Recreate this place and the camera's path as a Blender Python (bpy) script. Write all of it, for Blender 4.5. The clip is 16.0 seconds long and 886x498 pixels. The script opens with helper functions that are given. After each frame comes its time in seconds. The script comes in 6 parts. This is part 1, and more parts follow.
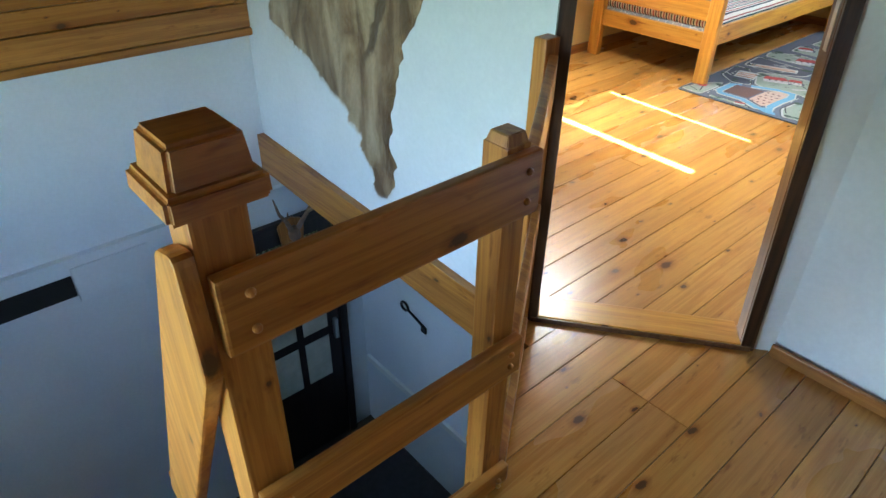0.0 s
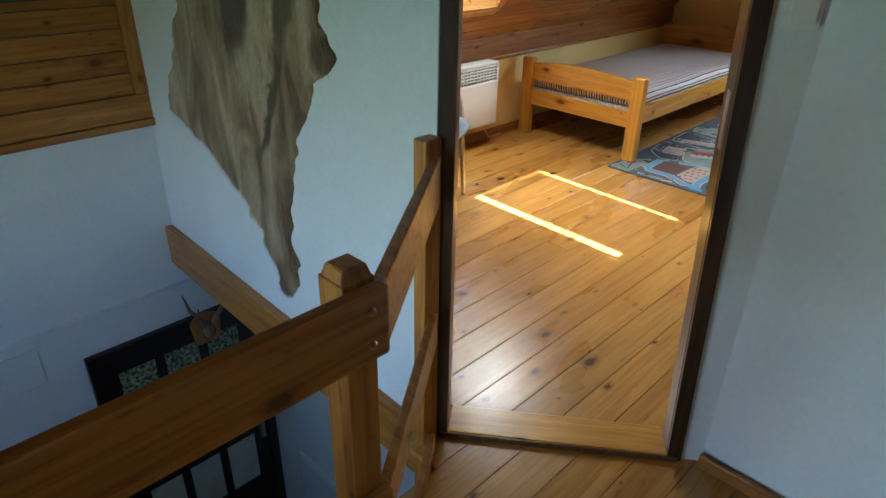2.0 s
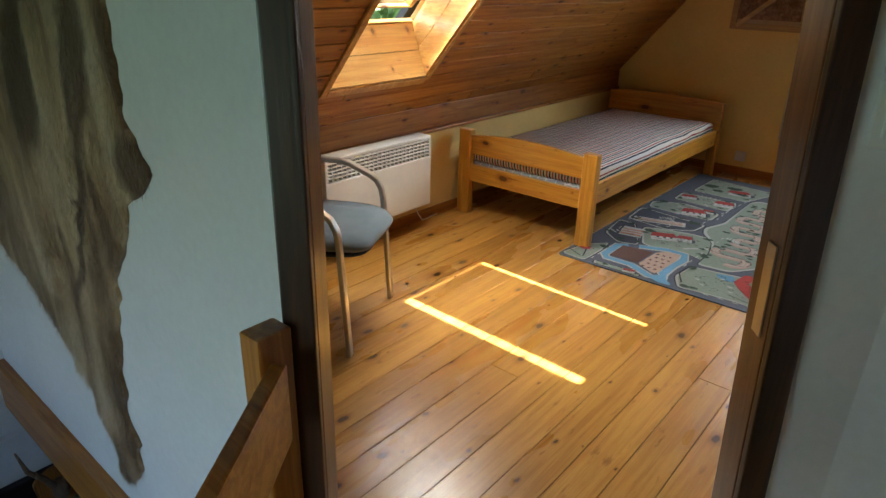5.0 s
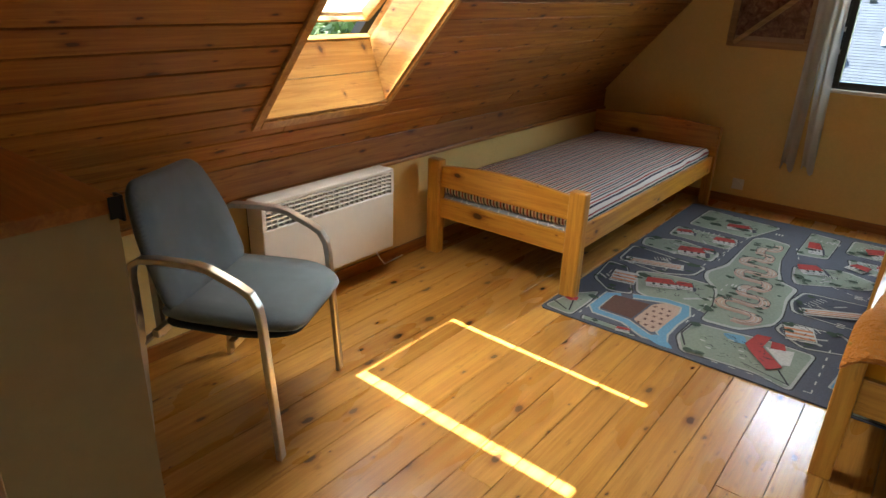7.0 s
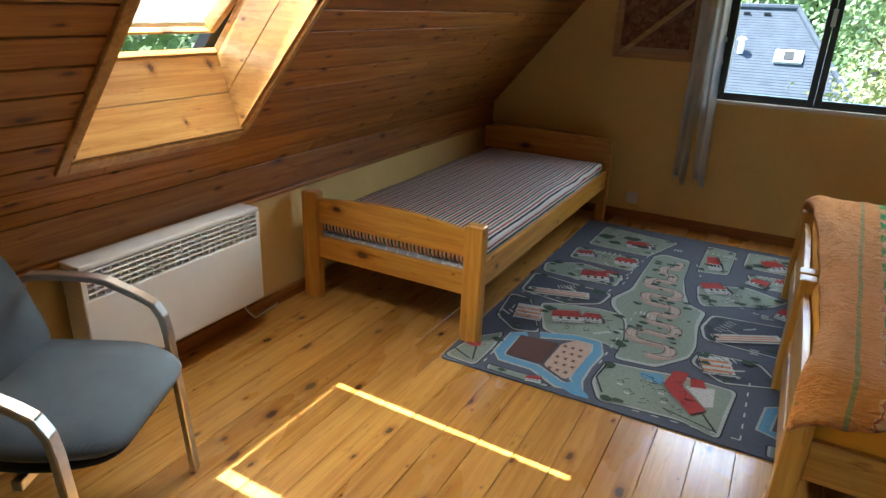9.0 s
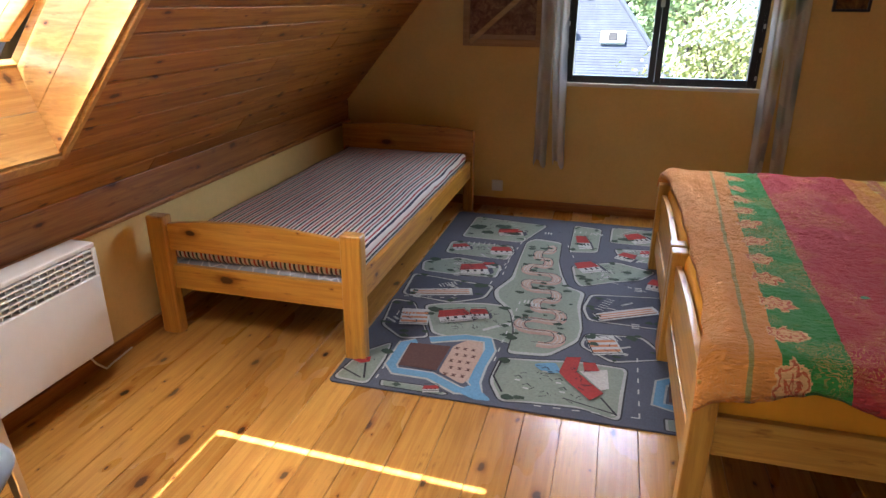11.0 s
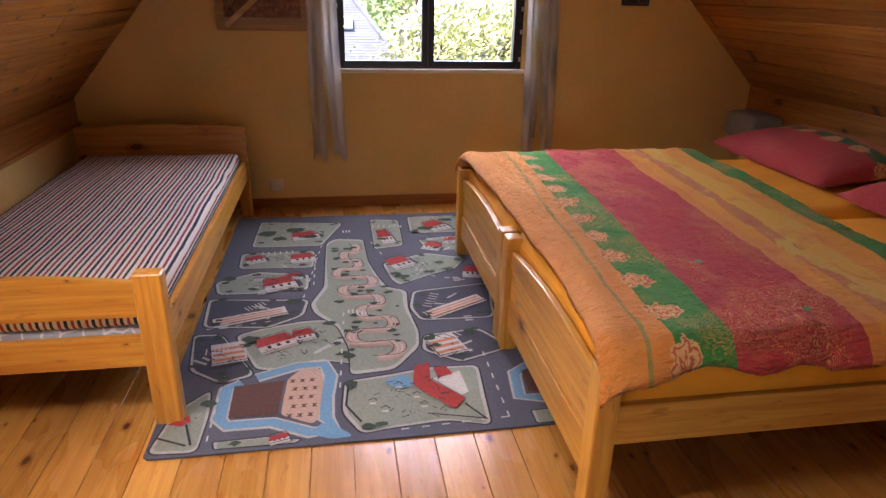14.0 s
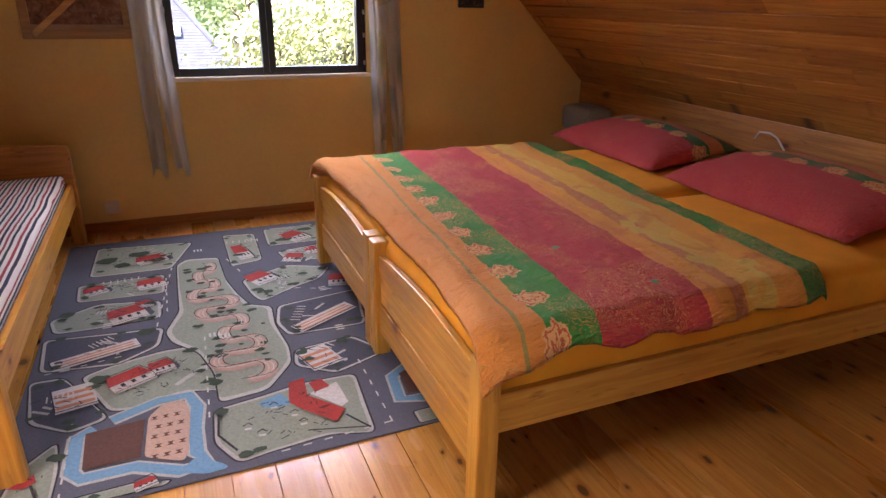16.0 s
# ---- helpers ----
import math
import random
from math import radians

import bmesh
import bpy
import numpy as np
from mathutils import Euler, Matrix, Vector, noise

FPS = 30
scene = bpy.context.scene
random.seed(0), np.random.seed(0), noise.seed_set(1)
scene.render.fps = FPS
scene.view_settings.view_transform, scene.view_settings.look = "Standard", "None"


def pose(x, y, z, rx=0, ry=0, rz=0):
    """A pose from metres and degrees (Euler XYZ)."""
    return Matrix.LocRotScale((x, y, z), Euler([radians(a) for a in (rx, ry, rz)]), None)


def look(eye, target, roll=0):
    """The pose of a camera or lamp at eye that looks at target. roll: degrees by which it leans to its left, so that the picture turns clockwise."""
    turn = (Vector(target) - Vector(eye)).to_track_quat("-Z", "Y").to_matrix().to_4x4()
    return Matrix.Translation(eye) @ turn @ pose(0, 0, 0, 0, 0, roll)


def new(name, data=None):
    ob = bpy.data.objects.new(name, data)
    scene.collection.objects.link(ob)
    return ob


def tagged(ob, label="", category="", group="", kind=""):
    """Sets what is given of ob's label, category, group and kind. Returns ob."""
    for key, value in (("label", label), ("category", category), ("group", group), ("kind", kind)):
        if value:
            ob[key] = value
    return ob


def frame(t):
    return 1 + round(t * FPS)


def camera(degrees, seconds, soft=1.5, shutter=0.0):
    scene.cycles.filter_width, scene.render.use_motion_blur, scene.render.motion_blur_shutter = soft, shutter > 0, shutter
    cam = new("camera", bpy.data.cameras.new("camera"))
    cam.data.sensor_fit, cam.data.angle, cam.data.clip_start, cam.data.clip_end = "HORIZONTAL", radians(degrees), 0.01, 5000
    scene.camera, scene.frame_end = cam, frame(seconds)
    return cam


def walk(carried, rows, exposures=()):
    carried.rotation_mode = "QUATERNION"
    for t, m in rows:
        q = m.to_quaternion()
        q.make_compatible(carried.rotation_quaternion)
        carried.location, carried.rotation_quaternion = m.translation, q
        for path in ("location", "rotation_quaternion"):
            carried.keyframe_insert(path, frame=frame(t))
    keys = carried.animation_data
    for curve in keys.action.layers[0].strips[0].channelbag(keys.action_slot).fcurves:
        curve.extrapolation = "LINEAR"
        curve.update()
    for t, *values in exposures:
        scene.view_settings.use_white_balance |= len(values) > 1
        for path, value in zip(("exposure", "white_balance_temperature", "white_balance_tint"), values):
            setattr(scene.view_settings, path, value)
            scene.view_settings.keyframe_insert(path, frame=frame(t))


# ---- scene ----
cam = camera(69.7, 16.0)
PATH = [
    (0, (2.884, -4.115, 1.449), (1.65, -3.002, 0.336), 1.1),
    (0.5, (2.88, -4.074, 1.453), (1.642, -2.899, 0.411), 0.9),
    (1, (2.862, -4.002, 1.455), (1.637, -2.796, 0.433), 0.4),
    (1.5, (2.855, -3.917, 1.461), (1.632, -2.688, 0.465), 0.4),
    (2, (2.865, -3.815, 1.471), (1.633, -2.548, 0.536), 1.2),
    (2.5, (2.848, -3.747, 1.467), (1.621, -2.454, 0.559), 1.8),
    (3, (2.773, -3.642, 1.459), (1.574, -2.315, 0.562), 2.4),
    (3.5, (2.682, -3.542, 1.465), (1.508, -2.18, 0.589), 2.2),
    (4, (2.593, -3.461, 1.472), (1.437, -2.056, 0.642), 2.0),
    (4.2, (2.562, -3.417, 1.467), (1.404, -2.005, 0.651), 1.9),
    (6.3, (2.3, -2.865, 1.427), (1.123, -1.444, 0.653), 1.4),
    (6.5, (2.259, -2.82, 1.437), (1.1, -1.389, 0.656), 2.0),
    (7, (2.18, -2.726, 1.444), (1.046, -1.264, 0.685), 2.1),
    (7.5, (2.109, -2.627, 1.428), (1.004, -1.13, 0.694), 1.4),
    (8, (2.045, -2.483, 1.43), (0.975, -0.958, 0.702), 2.2),
    (8.5, (2.01, -2.392, 1.429), (0.984, -0.831, 0.712), 1.5),
    (9, (1.956, -2.329, 1.43), (1.088, -0.678, 0.71), 2.4),
    (9.2, (1.928, -2.309, 1.428), (1.098, -0.635, 0.715), 2.4),
    (11.3, (1.789, -2.156, 1.417), (1.41, -0.335, 0.683), 1.5),
    (11.5, (1.748, -2.129, 1.401), (1.435, -0.295, 0.666), 2.5),
    (12, (1.695, -2.056, 1.394), (1.489, -0.204, 0.668), 2.8),
    (12.5, (1.653, -2.0, 1.395), (1.549, -0.147, 0.65), 2.1),
    (13, (1.599, -1.961, 1.396), (1.616, -0.114, 0.629), 1.8),
    (13.5, (1.535, -1.931, 1.391), (1.701, -0.092, 0.622), 1.4),
    (14, (1.492, -1.917, 1.386), (1.801, -0.091, 0.632), 1.4),
    (14.5, (1.468, -1.915, 1.385), (1.899, -0.11, 0.639), 1.0),
    (15, (1.464, -1.917, 1.382), (2.013, -0.139, 0.649), 1.0),
    (15.5, (1.464, -1.908, 1.381), (2.106, -0.163, 0.645), 1.2),
    (16, (1.469, -1.89, 1.377), (2.204, -0.181, 0.643), 1.1),
]
EXPOSURE = [(0, 4.66, 5750, 0), (0.5, 4.5, 5750, 0), (1.5, 3.94, 5750, 0), (2.5, 3.62, 5750, 0), (4.2, 3.4, 6100, 3), (6.5, 3.34, 6500, 4), (8, 3.16, 6300, 4), (9, 3.05, 5850, 3), (11.5, 3.54, 6300, 22), (13.5, 3.68, 6750, 32), (16, 3.72, 6750, 35)]
walk(cam, [(t, look(eye, target, roll)) for t, eye, target, roll in PATH], EXPOSURE)

# ---- world and sun ----
SUN_DIR = Vector((0.5, -0.061, -1.0)).normalized()
world = bpy.data.worlds.new("world")
scene.world = world
world.use_nodes = True
wn = world.node_tree.nodes
sky = wn.new("ShaderNodeTexSky")
sky.sky_type = "NISHITA"
sky.sun_disc = False
sky.sun_elevation = math.asin(-SUN_DIR.z)
sky.sun_rotation = math.atan2(-SUN_DIR.x, -SUN_DIR.y)
wn["Background"].inputs["Strength"].default_value = 0.15
world.node_tree.links.new(sky.outputs[0], wn["Background"].inputs[0])
sun = new("sun", bpy.data.lights.new("sun", "SUN"))
sun.data.energy = 5.0
sun.data.angle = radians(0.53)
sun.data.color = (1.0, 0.98, 0.95)
sun.matrix_world = look((0, 0, 6), Vector((0, 0, 6)) + SUN_DIR)


GABLE_Y = 2.30


def window_light(name, m, w, h, power, colour, spread=180):
    lamp = new(name, bpy.data.lights.new(name, "AREA"))
    lamp.data.shape, lamp.data.size, lamp.data.size_y = "RECTANGLE", w, h
    lamp.data.energy, lamp.data.color, lamp.data.spread = power, colour, radians(spread)
    lamp.matrix_world = m
    return lamp


window_light("gable_window_skylight", look((2.095, GABLE_Y + 0.075, 1.755), (1.95, 0.5, 0.0)), 1.06, 0.34, 1.6, (0.88, 0.95, 1.0), 128)
window_light("roof_window_skylight", look((0.42, -0.83, 1.72), (0.42 + 0.44, -0.83 + 0.08, 1.72 - 0.92)), 0.52, 0.46, 1.75, (1.0, 0.96, 0.90), 116)
window_light("stair_window_skylight", look((1.75, -5.36, 0.75), (2.7, -2.66, 0.2)), 0.9, 1.0, 0.54, (0.60, 0.77, 1.0), 110)


# ---- materials ----
def material(name):
    m = bpy.data.materials.new(name)
    m.use_nodes = True
    t = m.node_tree
    return m, t, t.nodes["Principled BSDF"]


def ramp(t, stops):
    r = t.nodes.new("ShaderNodeValToRGB")
    e = r.color_ramp.elements
    while len(e) < len(stops):
        e.new(0.5)
    for k, (p, c) in zip(e, stops):
        k.position = p
        k.color = (*c, 1) if len(c) == 3 else c
    return r


def mix(t, kind, a, b, fac):
    n = t.nodes.new("ShaderNodeMix")
    n.data_type, n.blend_type = "RGBA", kind
    for sock, v in ((n.inputs[0], fac), (n.inputs[6], a), (n.inputs[7], b)):
        if isinstance(v, (int, float)):
            sock.default_value = v
        elif isinstance(v, tuple):
            sock.default_value = (*v, 1)
        else:
            t.links.new(v, sock)
    return n.outputs[2]


def noise_tex(t, vec, scale, detail=4, rough=0.6, dist=0.0):
    n = t.nodes.new("ShaderNodeTexNoise")
    n.inputs["Scale"].default_value, n.inputs["Detail"].default_value = scale, detail
    n.inputs["Roughness"].default_value, n.inputs["Distortion"].default_value = rough, dist
    if vec is not None:
        t.links.new(vec, n.inputs["Vector"])
    return n.outputs["Fac"]


def bump(t, bsdf, height, strength, dist=0.002):
    b = t.nodes.new("ShaderNodeBump")
    b.inputs["Strength"].default_value, b.inputs["Distance"].default_value = strength, dist
    t.links.new(height, b.inputs["Height"])
    t.links.new(b.outputs[0], bsdf.inputs["Normal"])


def math_node(t, op, a, b=None, clamp=False):
    n = t.nodes.new("ShaderNodeMath")
    n.operation, n.use_clamp = op, clamp
    for sock, v in zip(n.inputs, (a, b)):
        if v is None:
            continue
        if isinstance(v, (int, float)):
            sock.default_value = v
        else:
            t.links.new(v, sock)
    return n.outputs[0]


def shifted_coords(t, random_socket, spread=40.0):
    tc = t.nodes.new("ShaderNodeTexCoord")
    comb = t.nodes.new("ShaderNodeCombineXYZ")
    for k, f in enumerate((1.0, 1.7, 2.3)):
        t.links.new(math_node(t, "MULTIPLY", random_socket, spread * f), comb.inputs[k])
    add = t.nodes.new("ShaderNodeVectorMath")
    add.operation = "ADD"
    t.links.new(tc.outputs["Object"], add.inputs[0])
    t.links.new(comb.outputs[0], add.inputs[1])
    return add.outputs[0]


def wood(name, light, dark, axis, knots=0.6, rough=0.35, coat=0.0, knot=(0.07, 0.025, 0.008), islands=False, vary=0.25, knot_scale=4.2):
    """Planed pine: growth lines along one axis, dark knots, a tone of its own for each board."""
    m, t, b = material(name)
    if islands:
        rnd = t.nodes.new("ShaderNodeNewGeometry").outputs["Random Per Island"]
    else:
        rnd = t.nodes.new("ShaderNodeObjectInfo").outputs["Random"]
    vec = shifted_coords(t, rnd)

    def stretched(along, across):
        mp = t.nodes.new("ShaderNodeMapping")
        mp.inputs["Scale"].default_value = [along if k == "xyz".index(axis) else across for k in range(3)]
        t.links.new(vec, mp.inputs["Vector"])
        return mp.outputs[0]
    lines = noise_tex(t, stretched(1.1, 26), 1.6, 5, 0.62, 0.6)
    fine = noise_tex(t, stretched(6, 160), 1.0, 3, 0.7)
    cloud = noise_tex(t, stretched(1.2, 3.5), 1.0, 3, 0.5)
    mid = tuple((p + q) / 2 for p, q in zip(light, dark))
    base = ramp(t, [(0.36, dark), (0.48, mid), (0.57, light), (0.8, tuple(min(1, c * 1.08) for c in light))])
    t.links.new(lines, base.inputs[0])
    col = mix(t, "MULTIPLY", base.outputs[0], ramp_of(t, fine, (0.35, (0.78, 0.72, 0.66)), (0.65, (1.06, 1.05, 1.02))), 0.45)
    col = mix(t, "MULTIPLY", col, ramp_of(t, cloud, (0.3, (0.80, 0.74, 0.66)), (0.7, (1.08, 1.08, 1.06))), 0.7)
    tone = ramp(t, [(0.0, (1 - vary, 1 - vary * 1.25, 1 - vary * 1.4)), (1.0, (1 + vary * 0.4, 1 + vary * 0.4, 1 + vary * 0.3))])
    t.links.new(rnd, tone.inputs[0])
    col = mix(t, "MULTIPLY", col, tone.outputs[0], 1.0)
    if knots > 0:
        v = t.nodes.new("ShaderNodeTexVoronoi")
        v.inputs["Scale"].default_value = 1.0
        v.voronoi_dimensions = "2D"
        sx = t.nodes.new("ShaderNodeSeparateXYZ")
        t.links.new(vec, sx.inputs[0])
        k = "xyz".index(axis)
        flat2 = t.nodes.new("ShaderNodeCombineXYZ")
        t.links.new(math_node(t, "MULTIPLY", sx.outputs[k], knot_scale * 0.8), flat2.inputs[0])
        t.links.new(math_node(t, "MULTIPLY", math_node(t, "ADD", sx.outputs[(k + 1) % 3], sx.outputs[(k + 2) % 3]), knot_scale * 1.5), flat2.inputs[1])
        wob = t.nodes.new("ShaderNodeVectorMath")
        wob.operation = "MULTIPLY_ADD"
        t.links.new(noise_tex(t, vec, 38, 2, 0.6), wob.inputs[0])
        wob.inputs[1].default_value = (0.09, 0.09, 0.0)
        t.links.new(flat2.outputs[0], wob.inputs[2])
        t.links.new(wob.outputs[0], v.inputs["Vector"])
        sep = t.nodes.new("ShaderNodeSeparateColor")
        t.links.new(v.outputs["Color"], sep.inputs[0])
        chosen = math_node(t, "LESS_THAN", sep.outputs[0], knots)
        size = math_node(t, "MULTIPLY_ADD", math_node(t, "POWER", sep.outputs[1], 2.0), 0.12)
        size.node.inputs[2].default_value = 0.032
        near = math_node(t, "DIVIDE", math_node(t, "ADD", v.outputs["Distance"], math_node(t, "MULTIPLY", fine, 0.02)), size)
        core = ramp_of(t, near, (0.72, (1, 1, 1)), (1.0, (0, 0, 0)))
        halo = ramp_of(t, near, (0.9, (1, 1, 1)), (2.1, (0, 0, 0)))
        col = mix(t, "MULTIPLY", col, (0.66, 0.52, 0.42), math_node(t, "MULTIPLY", chosen, halo))
        col = mix(t, "MIX", col, knot, math_node(t, "MULTIPLY", chosen, math_node(t, "MULTIPLY", core, 0.88)))
    fleck = noise_tex(t, stretched(5, 22), 1.7, 3, 0.6)
    col = mix(t, "MULTIPLY", col, ramp_of(t, fleck, (0.62, (1, 1, 1)), (0.74, (0.50, 0.36, 0.25))), 0.8 if knots > 0 else 0.3)
    t.links.new(col, b.inputs["Base Color"])
    rr = t.nodes.new("ShaderNodeMapRange")
    rr.inputs["To Min"].default_value, rr.inputs["To Max"].default_value = rough - 0.08, rough + 0.12
    t.links.new(cloud, rr.inputs["Value"])
    t.links.new(rr.outputs[0], b.inputs["Roughness"])
    b.inputs["Coat Weight"].default_value = coat
    b.inputs["Coat Roughness"].default_value = 0.16
    bump(t, b, math_node(t, "ADD", lines, fine), 0.18, 0.0015)
    return m


def ramp_of(t, value, lo, hi):
    r = t.nodes.new("ShaderNodeMapRange")
    r.data_type = "FLOAT_VECTOR"
    comb = t.nodes.new("ShaderNodeCombineXYZ")
    for k in range(3):
        t.links.new(value, comb.inputs[k])
    t.links.new(comb.outputs[0], r.inputs[6])
    r.inputs[7].default_value = (lo[0],) * 3
    r.inputs[8].default_value = (hi[0],) * 3
    r.inputs[9].default_value = lo[1]
    r.inputs[10].default_value = hi[1]
    return r.outputs[1]


def plaster(name, colour, stain=0.12, grain=0.25, rough=0.9):
    m, t, b = material(name)
    tc = t.nodes.new("ShaderNodeTexCoord").outputs["Object"]
    big = noise_tex(t, tc, 1.3, 4, 0.6)
    small = noise_tex(t, tc, 55, 4, 0.7)
    lo = tuple(c * (1 - stain) for c in colour)
    col = ramp(t, [(0.3, lo), (0.7, colour)])
    t.links.new(big, col.inputs[0])
    t.links.new(mix(t, "MULTIPLY", col.outputs[0], ramp_of(t, small, (0.3, (0.95, 0.95, 0.95)), (0.7, (1.02, 1.02, 1.02))), 1.0), b.inputs["Base Color"])
    b.inputs["Roughness"].default_value = rough
    bump(t, b, math_node(t, "ADD", small, math_node(t, "MULTIPLY", big, 2.0)), grain, 0.003)
    return m


def plain(name, colour, rough=0.5, metal=0.0, spread=0.1, scale=20.0, grain=0.05, coat=0.0):
    m, t, b = material(name)
    tc = t.nodes.new("ShaderNodeTexCoord").outputs["Object"]
    n = noise_tex(t, tc, scale, 4, 0.6)
    col = ramp(t, [(0.3, tuple(c * (1 - spread) for c in colour)), (0.7, tuple(min(1, c * (1 + spread * 0.4)) for c in colour))])
    t.links.new(n, col.inputs[0])
    t.links.new(col.outputs[0], b.inputs["Base Color"])
    b.inputs["Roughness"].default_value, b.inputs["Metallic"].default_value = rough, metal
    b.inputs["Coat Weight"].default_value = coat
    bump(t, b, n, grain, 0.002)
    return m


PINE_L, PINE_D = (0.62, 0.33, 0.095), (0.40, 0.17, 0.035)
floor_wood = wood("floor_pine", (0.575, 0.305, 0.070), (0.46, 0.21, 0.038), "y", 0.52, 0.27, 0.24, vary=0.2, knot_scale=5.4, knot=(0.045, 0.016, 0.006))
slope_wood = wood("slope_pine", (0.50, 0.215, 0.034), (0.36, 0.128, 0.017), "y", 0.6, 0.46, 0.04, islands=True, vary=0.2, knot_scale=6.0)
shaft_wood = {a: wood("shaft_pine_" + a, (0.70, 0.42, 0.14), (0.54, 0.28, 0.07), a, 0.85, 0.3, 0.25, knot_scale=5.0) for a in "xyz"}
bed_wood = {a: wood("bed_pine_" + a, (0.71, 0.375, 0.058), (0.57, 0.255, 0.035), a, 0.5, 0.3, 0.25, vary=0.1) for a in "xyz"}
big_wood = {a: wood("double_bed_pine_" + a, (0.68, 0.375, 0.062), (0.54, 0.26, 0.034), a, 0.25, 0.34, 0.15, vary=0.08) for a in "xyz"}
rail_wood = {a: wood("rail_pine_" + a, (0.53, 0.235, 0.045), (0.35, 0.125, 0.020), a, 0.3, 0.36, 0.12, vary=0.12) for a in "xyz"}
dark_wood = {a: wood("dark_frame_" + a, (0.060, 0.026, 0.014), (0.022, 0.010, 0.006), a, 0.0, 0.32, 0.2, vary=0.1) for a in "xyz"}
black_wood = {a: wood("black_door_" + a, (0.020, 0.012, 0.010), (0.008, 0.005, 0.004), a, 0.0, 0.35, 0.1, vary=0.1) for a in "xyz"}
trim_wood = {a: wood("trim_pine_" + a, (0.50, 0.225, 0.046), (0.34, 0.13, 0.023), a, 0.3, 0.38, 0.1) for a in "xyz"}
jamb_wood = wood("jamb_brown", (0.15, 0.068, 0.030), (0.085, 0.034, 0.015), "z", 0.1, 0.3, 0.25, vary=0.05)
yellow_wall = plaster("yellow_plaster", (0.87, 0.65, 0.25))
white_wall = plaster("white_plaster", (0.78, 0.79, 0.80))
cream_paint = plain("cream_panel", (0.36, 0.265, 0.11), 0.5, spread=0.06)
white_enamel = plain("white_enamel", (0.80, 0.79, 0.74), 0.35, spread=0.03)
white_plastic = plain("white_plastic", (0.80, 0.79, 0.75), 0.4, spread=0.03)
# near-black colour that paints the shade inside openings
opening_shade = plain("painted_opening_shade", (0.012, 0.011, 0.010), 0.9)
steel = plain("brushed_steel", (0.55, 0.53, 0.50), 0.3, 1.0, 0.08, 60)
black_metal = plain("black_metal", (0.02, 0.02, 0.02), 0.4, 0.6)
black_paint = plain("black_window_paint", (0.018, 0.016, 0.015), 0.3, 0.0, 0.2, 30)


# ---- mesh helpers ----
def box_into(bm, lo, hi, bevel=0.0, segments=2):
    made = bmesh.ops.create_cube(bm, size=1.0)["verts"]
    for v in made:
        v.co = Vector([lo[k] + (v.co[k] + 0.5) * (hi[k] - lo[k]) for k in range(3)])
    if bevel > 0:
        edges = list({e for v in made for e in v.link_edges})
        bmesh.ops.bevel(bm, geom=edges, offset=bevel, segments=segments, affect="EDGES", profile=0.6)


def box(lo, hi, bevel=0.0, segments=2):
    bm = bmesh.new()
    box_into(bm, lo, hi, bevel, segments)
    return bm


def prism(outline, a, b, axis="z", bevel=0.0, segments=2):
    """A flat outline drawn in the two other axes, thickened from a to b along one axis."""
    bm = bmesh.new()
    prism_into(bm, outline, a, b, axis, bevel, segments)
    return bm


def prism_into(bm, outline, a, b, axis="z", bevel=0.0, segments=2):
    def put(p, q):
        return {"z": (p[0], p[1], q), "y": (p[0], q, p[1]), "x": (q, p[0], p[1])}[axis]
    lower = [bm.verts.new(put(p, a)) for p in outline]
    upper = [bm.verts.new(put(p, b)) for p in outline]
    n = len(outline)
    faces = [bm.faces.new(lower[::-1]), bm.faces.new(upper)]
    faces += [bm.faces.new((lower[k], lower[(k + 1) % n], upper[(k + 1) % n], upper[k])) for k in range(n)]
    bmesh.ops.recalc_face_normals(bm, faces=faces)
    if bevel > 0:
        edges = list({e for f in faces[:2] for e in f.edges})
        bmesh.ops.bevel(bm, geom=edges, offset=bevel, segments=segments, affect="EDGES", profile=0.6)


def tube_into(bm, points, radius, sides=10, closed_ends=True):
    rings = []
    for k, p in enumerate(points):
        a = Vector(points[max(k - 1, 0)])
        c = Vector(points[min(k + 1, len(points) - 1)])
        d = (c - a).normalized()
        side = d.cross(Vector((0, 0, 1)))
        side = side.normalized() if side.length > 1e-3 else Vector((1, 0, 0))
        up = side.cross(d)
        r = radius[k] if isinstance(radius, (list, tuple)) else radius
        rings.append([bm.verts.new(Vector(p) + r * (math.cos(u) * side + math.sin(u) * up)) for u in (2 * math.pi * j / sides for j in range(sides))])
    for r1, r2 in zip(rings, rings[1:]):
        for j in range(sides):
            bm.faces.new((r1[j], r1[(j + 1) % sides], r2[(j + 1) % sides], r2[j]))
    if closed_ends:
        bm.faces.new(rings[0][::-1])
        bm.faces.new(rings[-1])
    bmesh.ops.recalc_face_normals(bm, faces=bm.faces[:])


def rounded(pts, r=0.03, n=4):
    """The outline with its corners rounded off."""
    out = []
    for k, p in enumerate(pts):
        a, b, c = Vector(pts[k - 1]), Vector(p), Vector(pts[(k + 1) % len(pts)])
        d1, d2 = min(r, (a - b).length / 2.2), min(r, (c - b).length / 2.2)
        q1, q2 = b + (a - b).normalized() * d1, b + (c - b).normalized() * d2
        for j in range(n + 1):
            t = j / n
            out.append(tuple(q1 * (1 - t) ** 2 + b * 2 * t * (1 - t) + q2 * t * t))
    return out


def mesh_of(name, bm, mat, smooth=False):
    me = bpy.data.meshes.new(name)
    bm.to_mesh(me)
    bm.free()
    for one in mat if isinstance(mat, (list, tuple)) else [mat]:
        me.materials.append(one)
    if smooth:
        for p in me.polygons:
            p.use_smooth = True
    return me


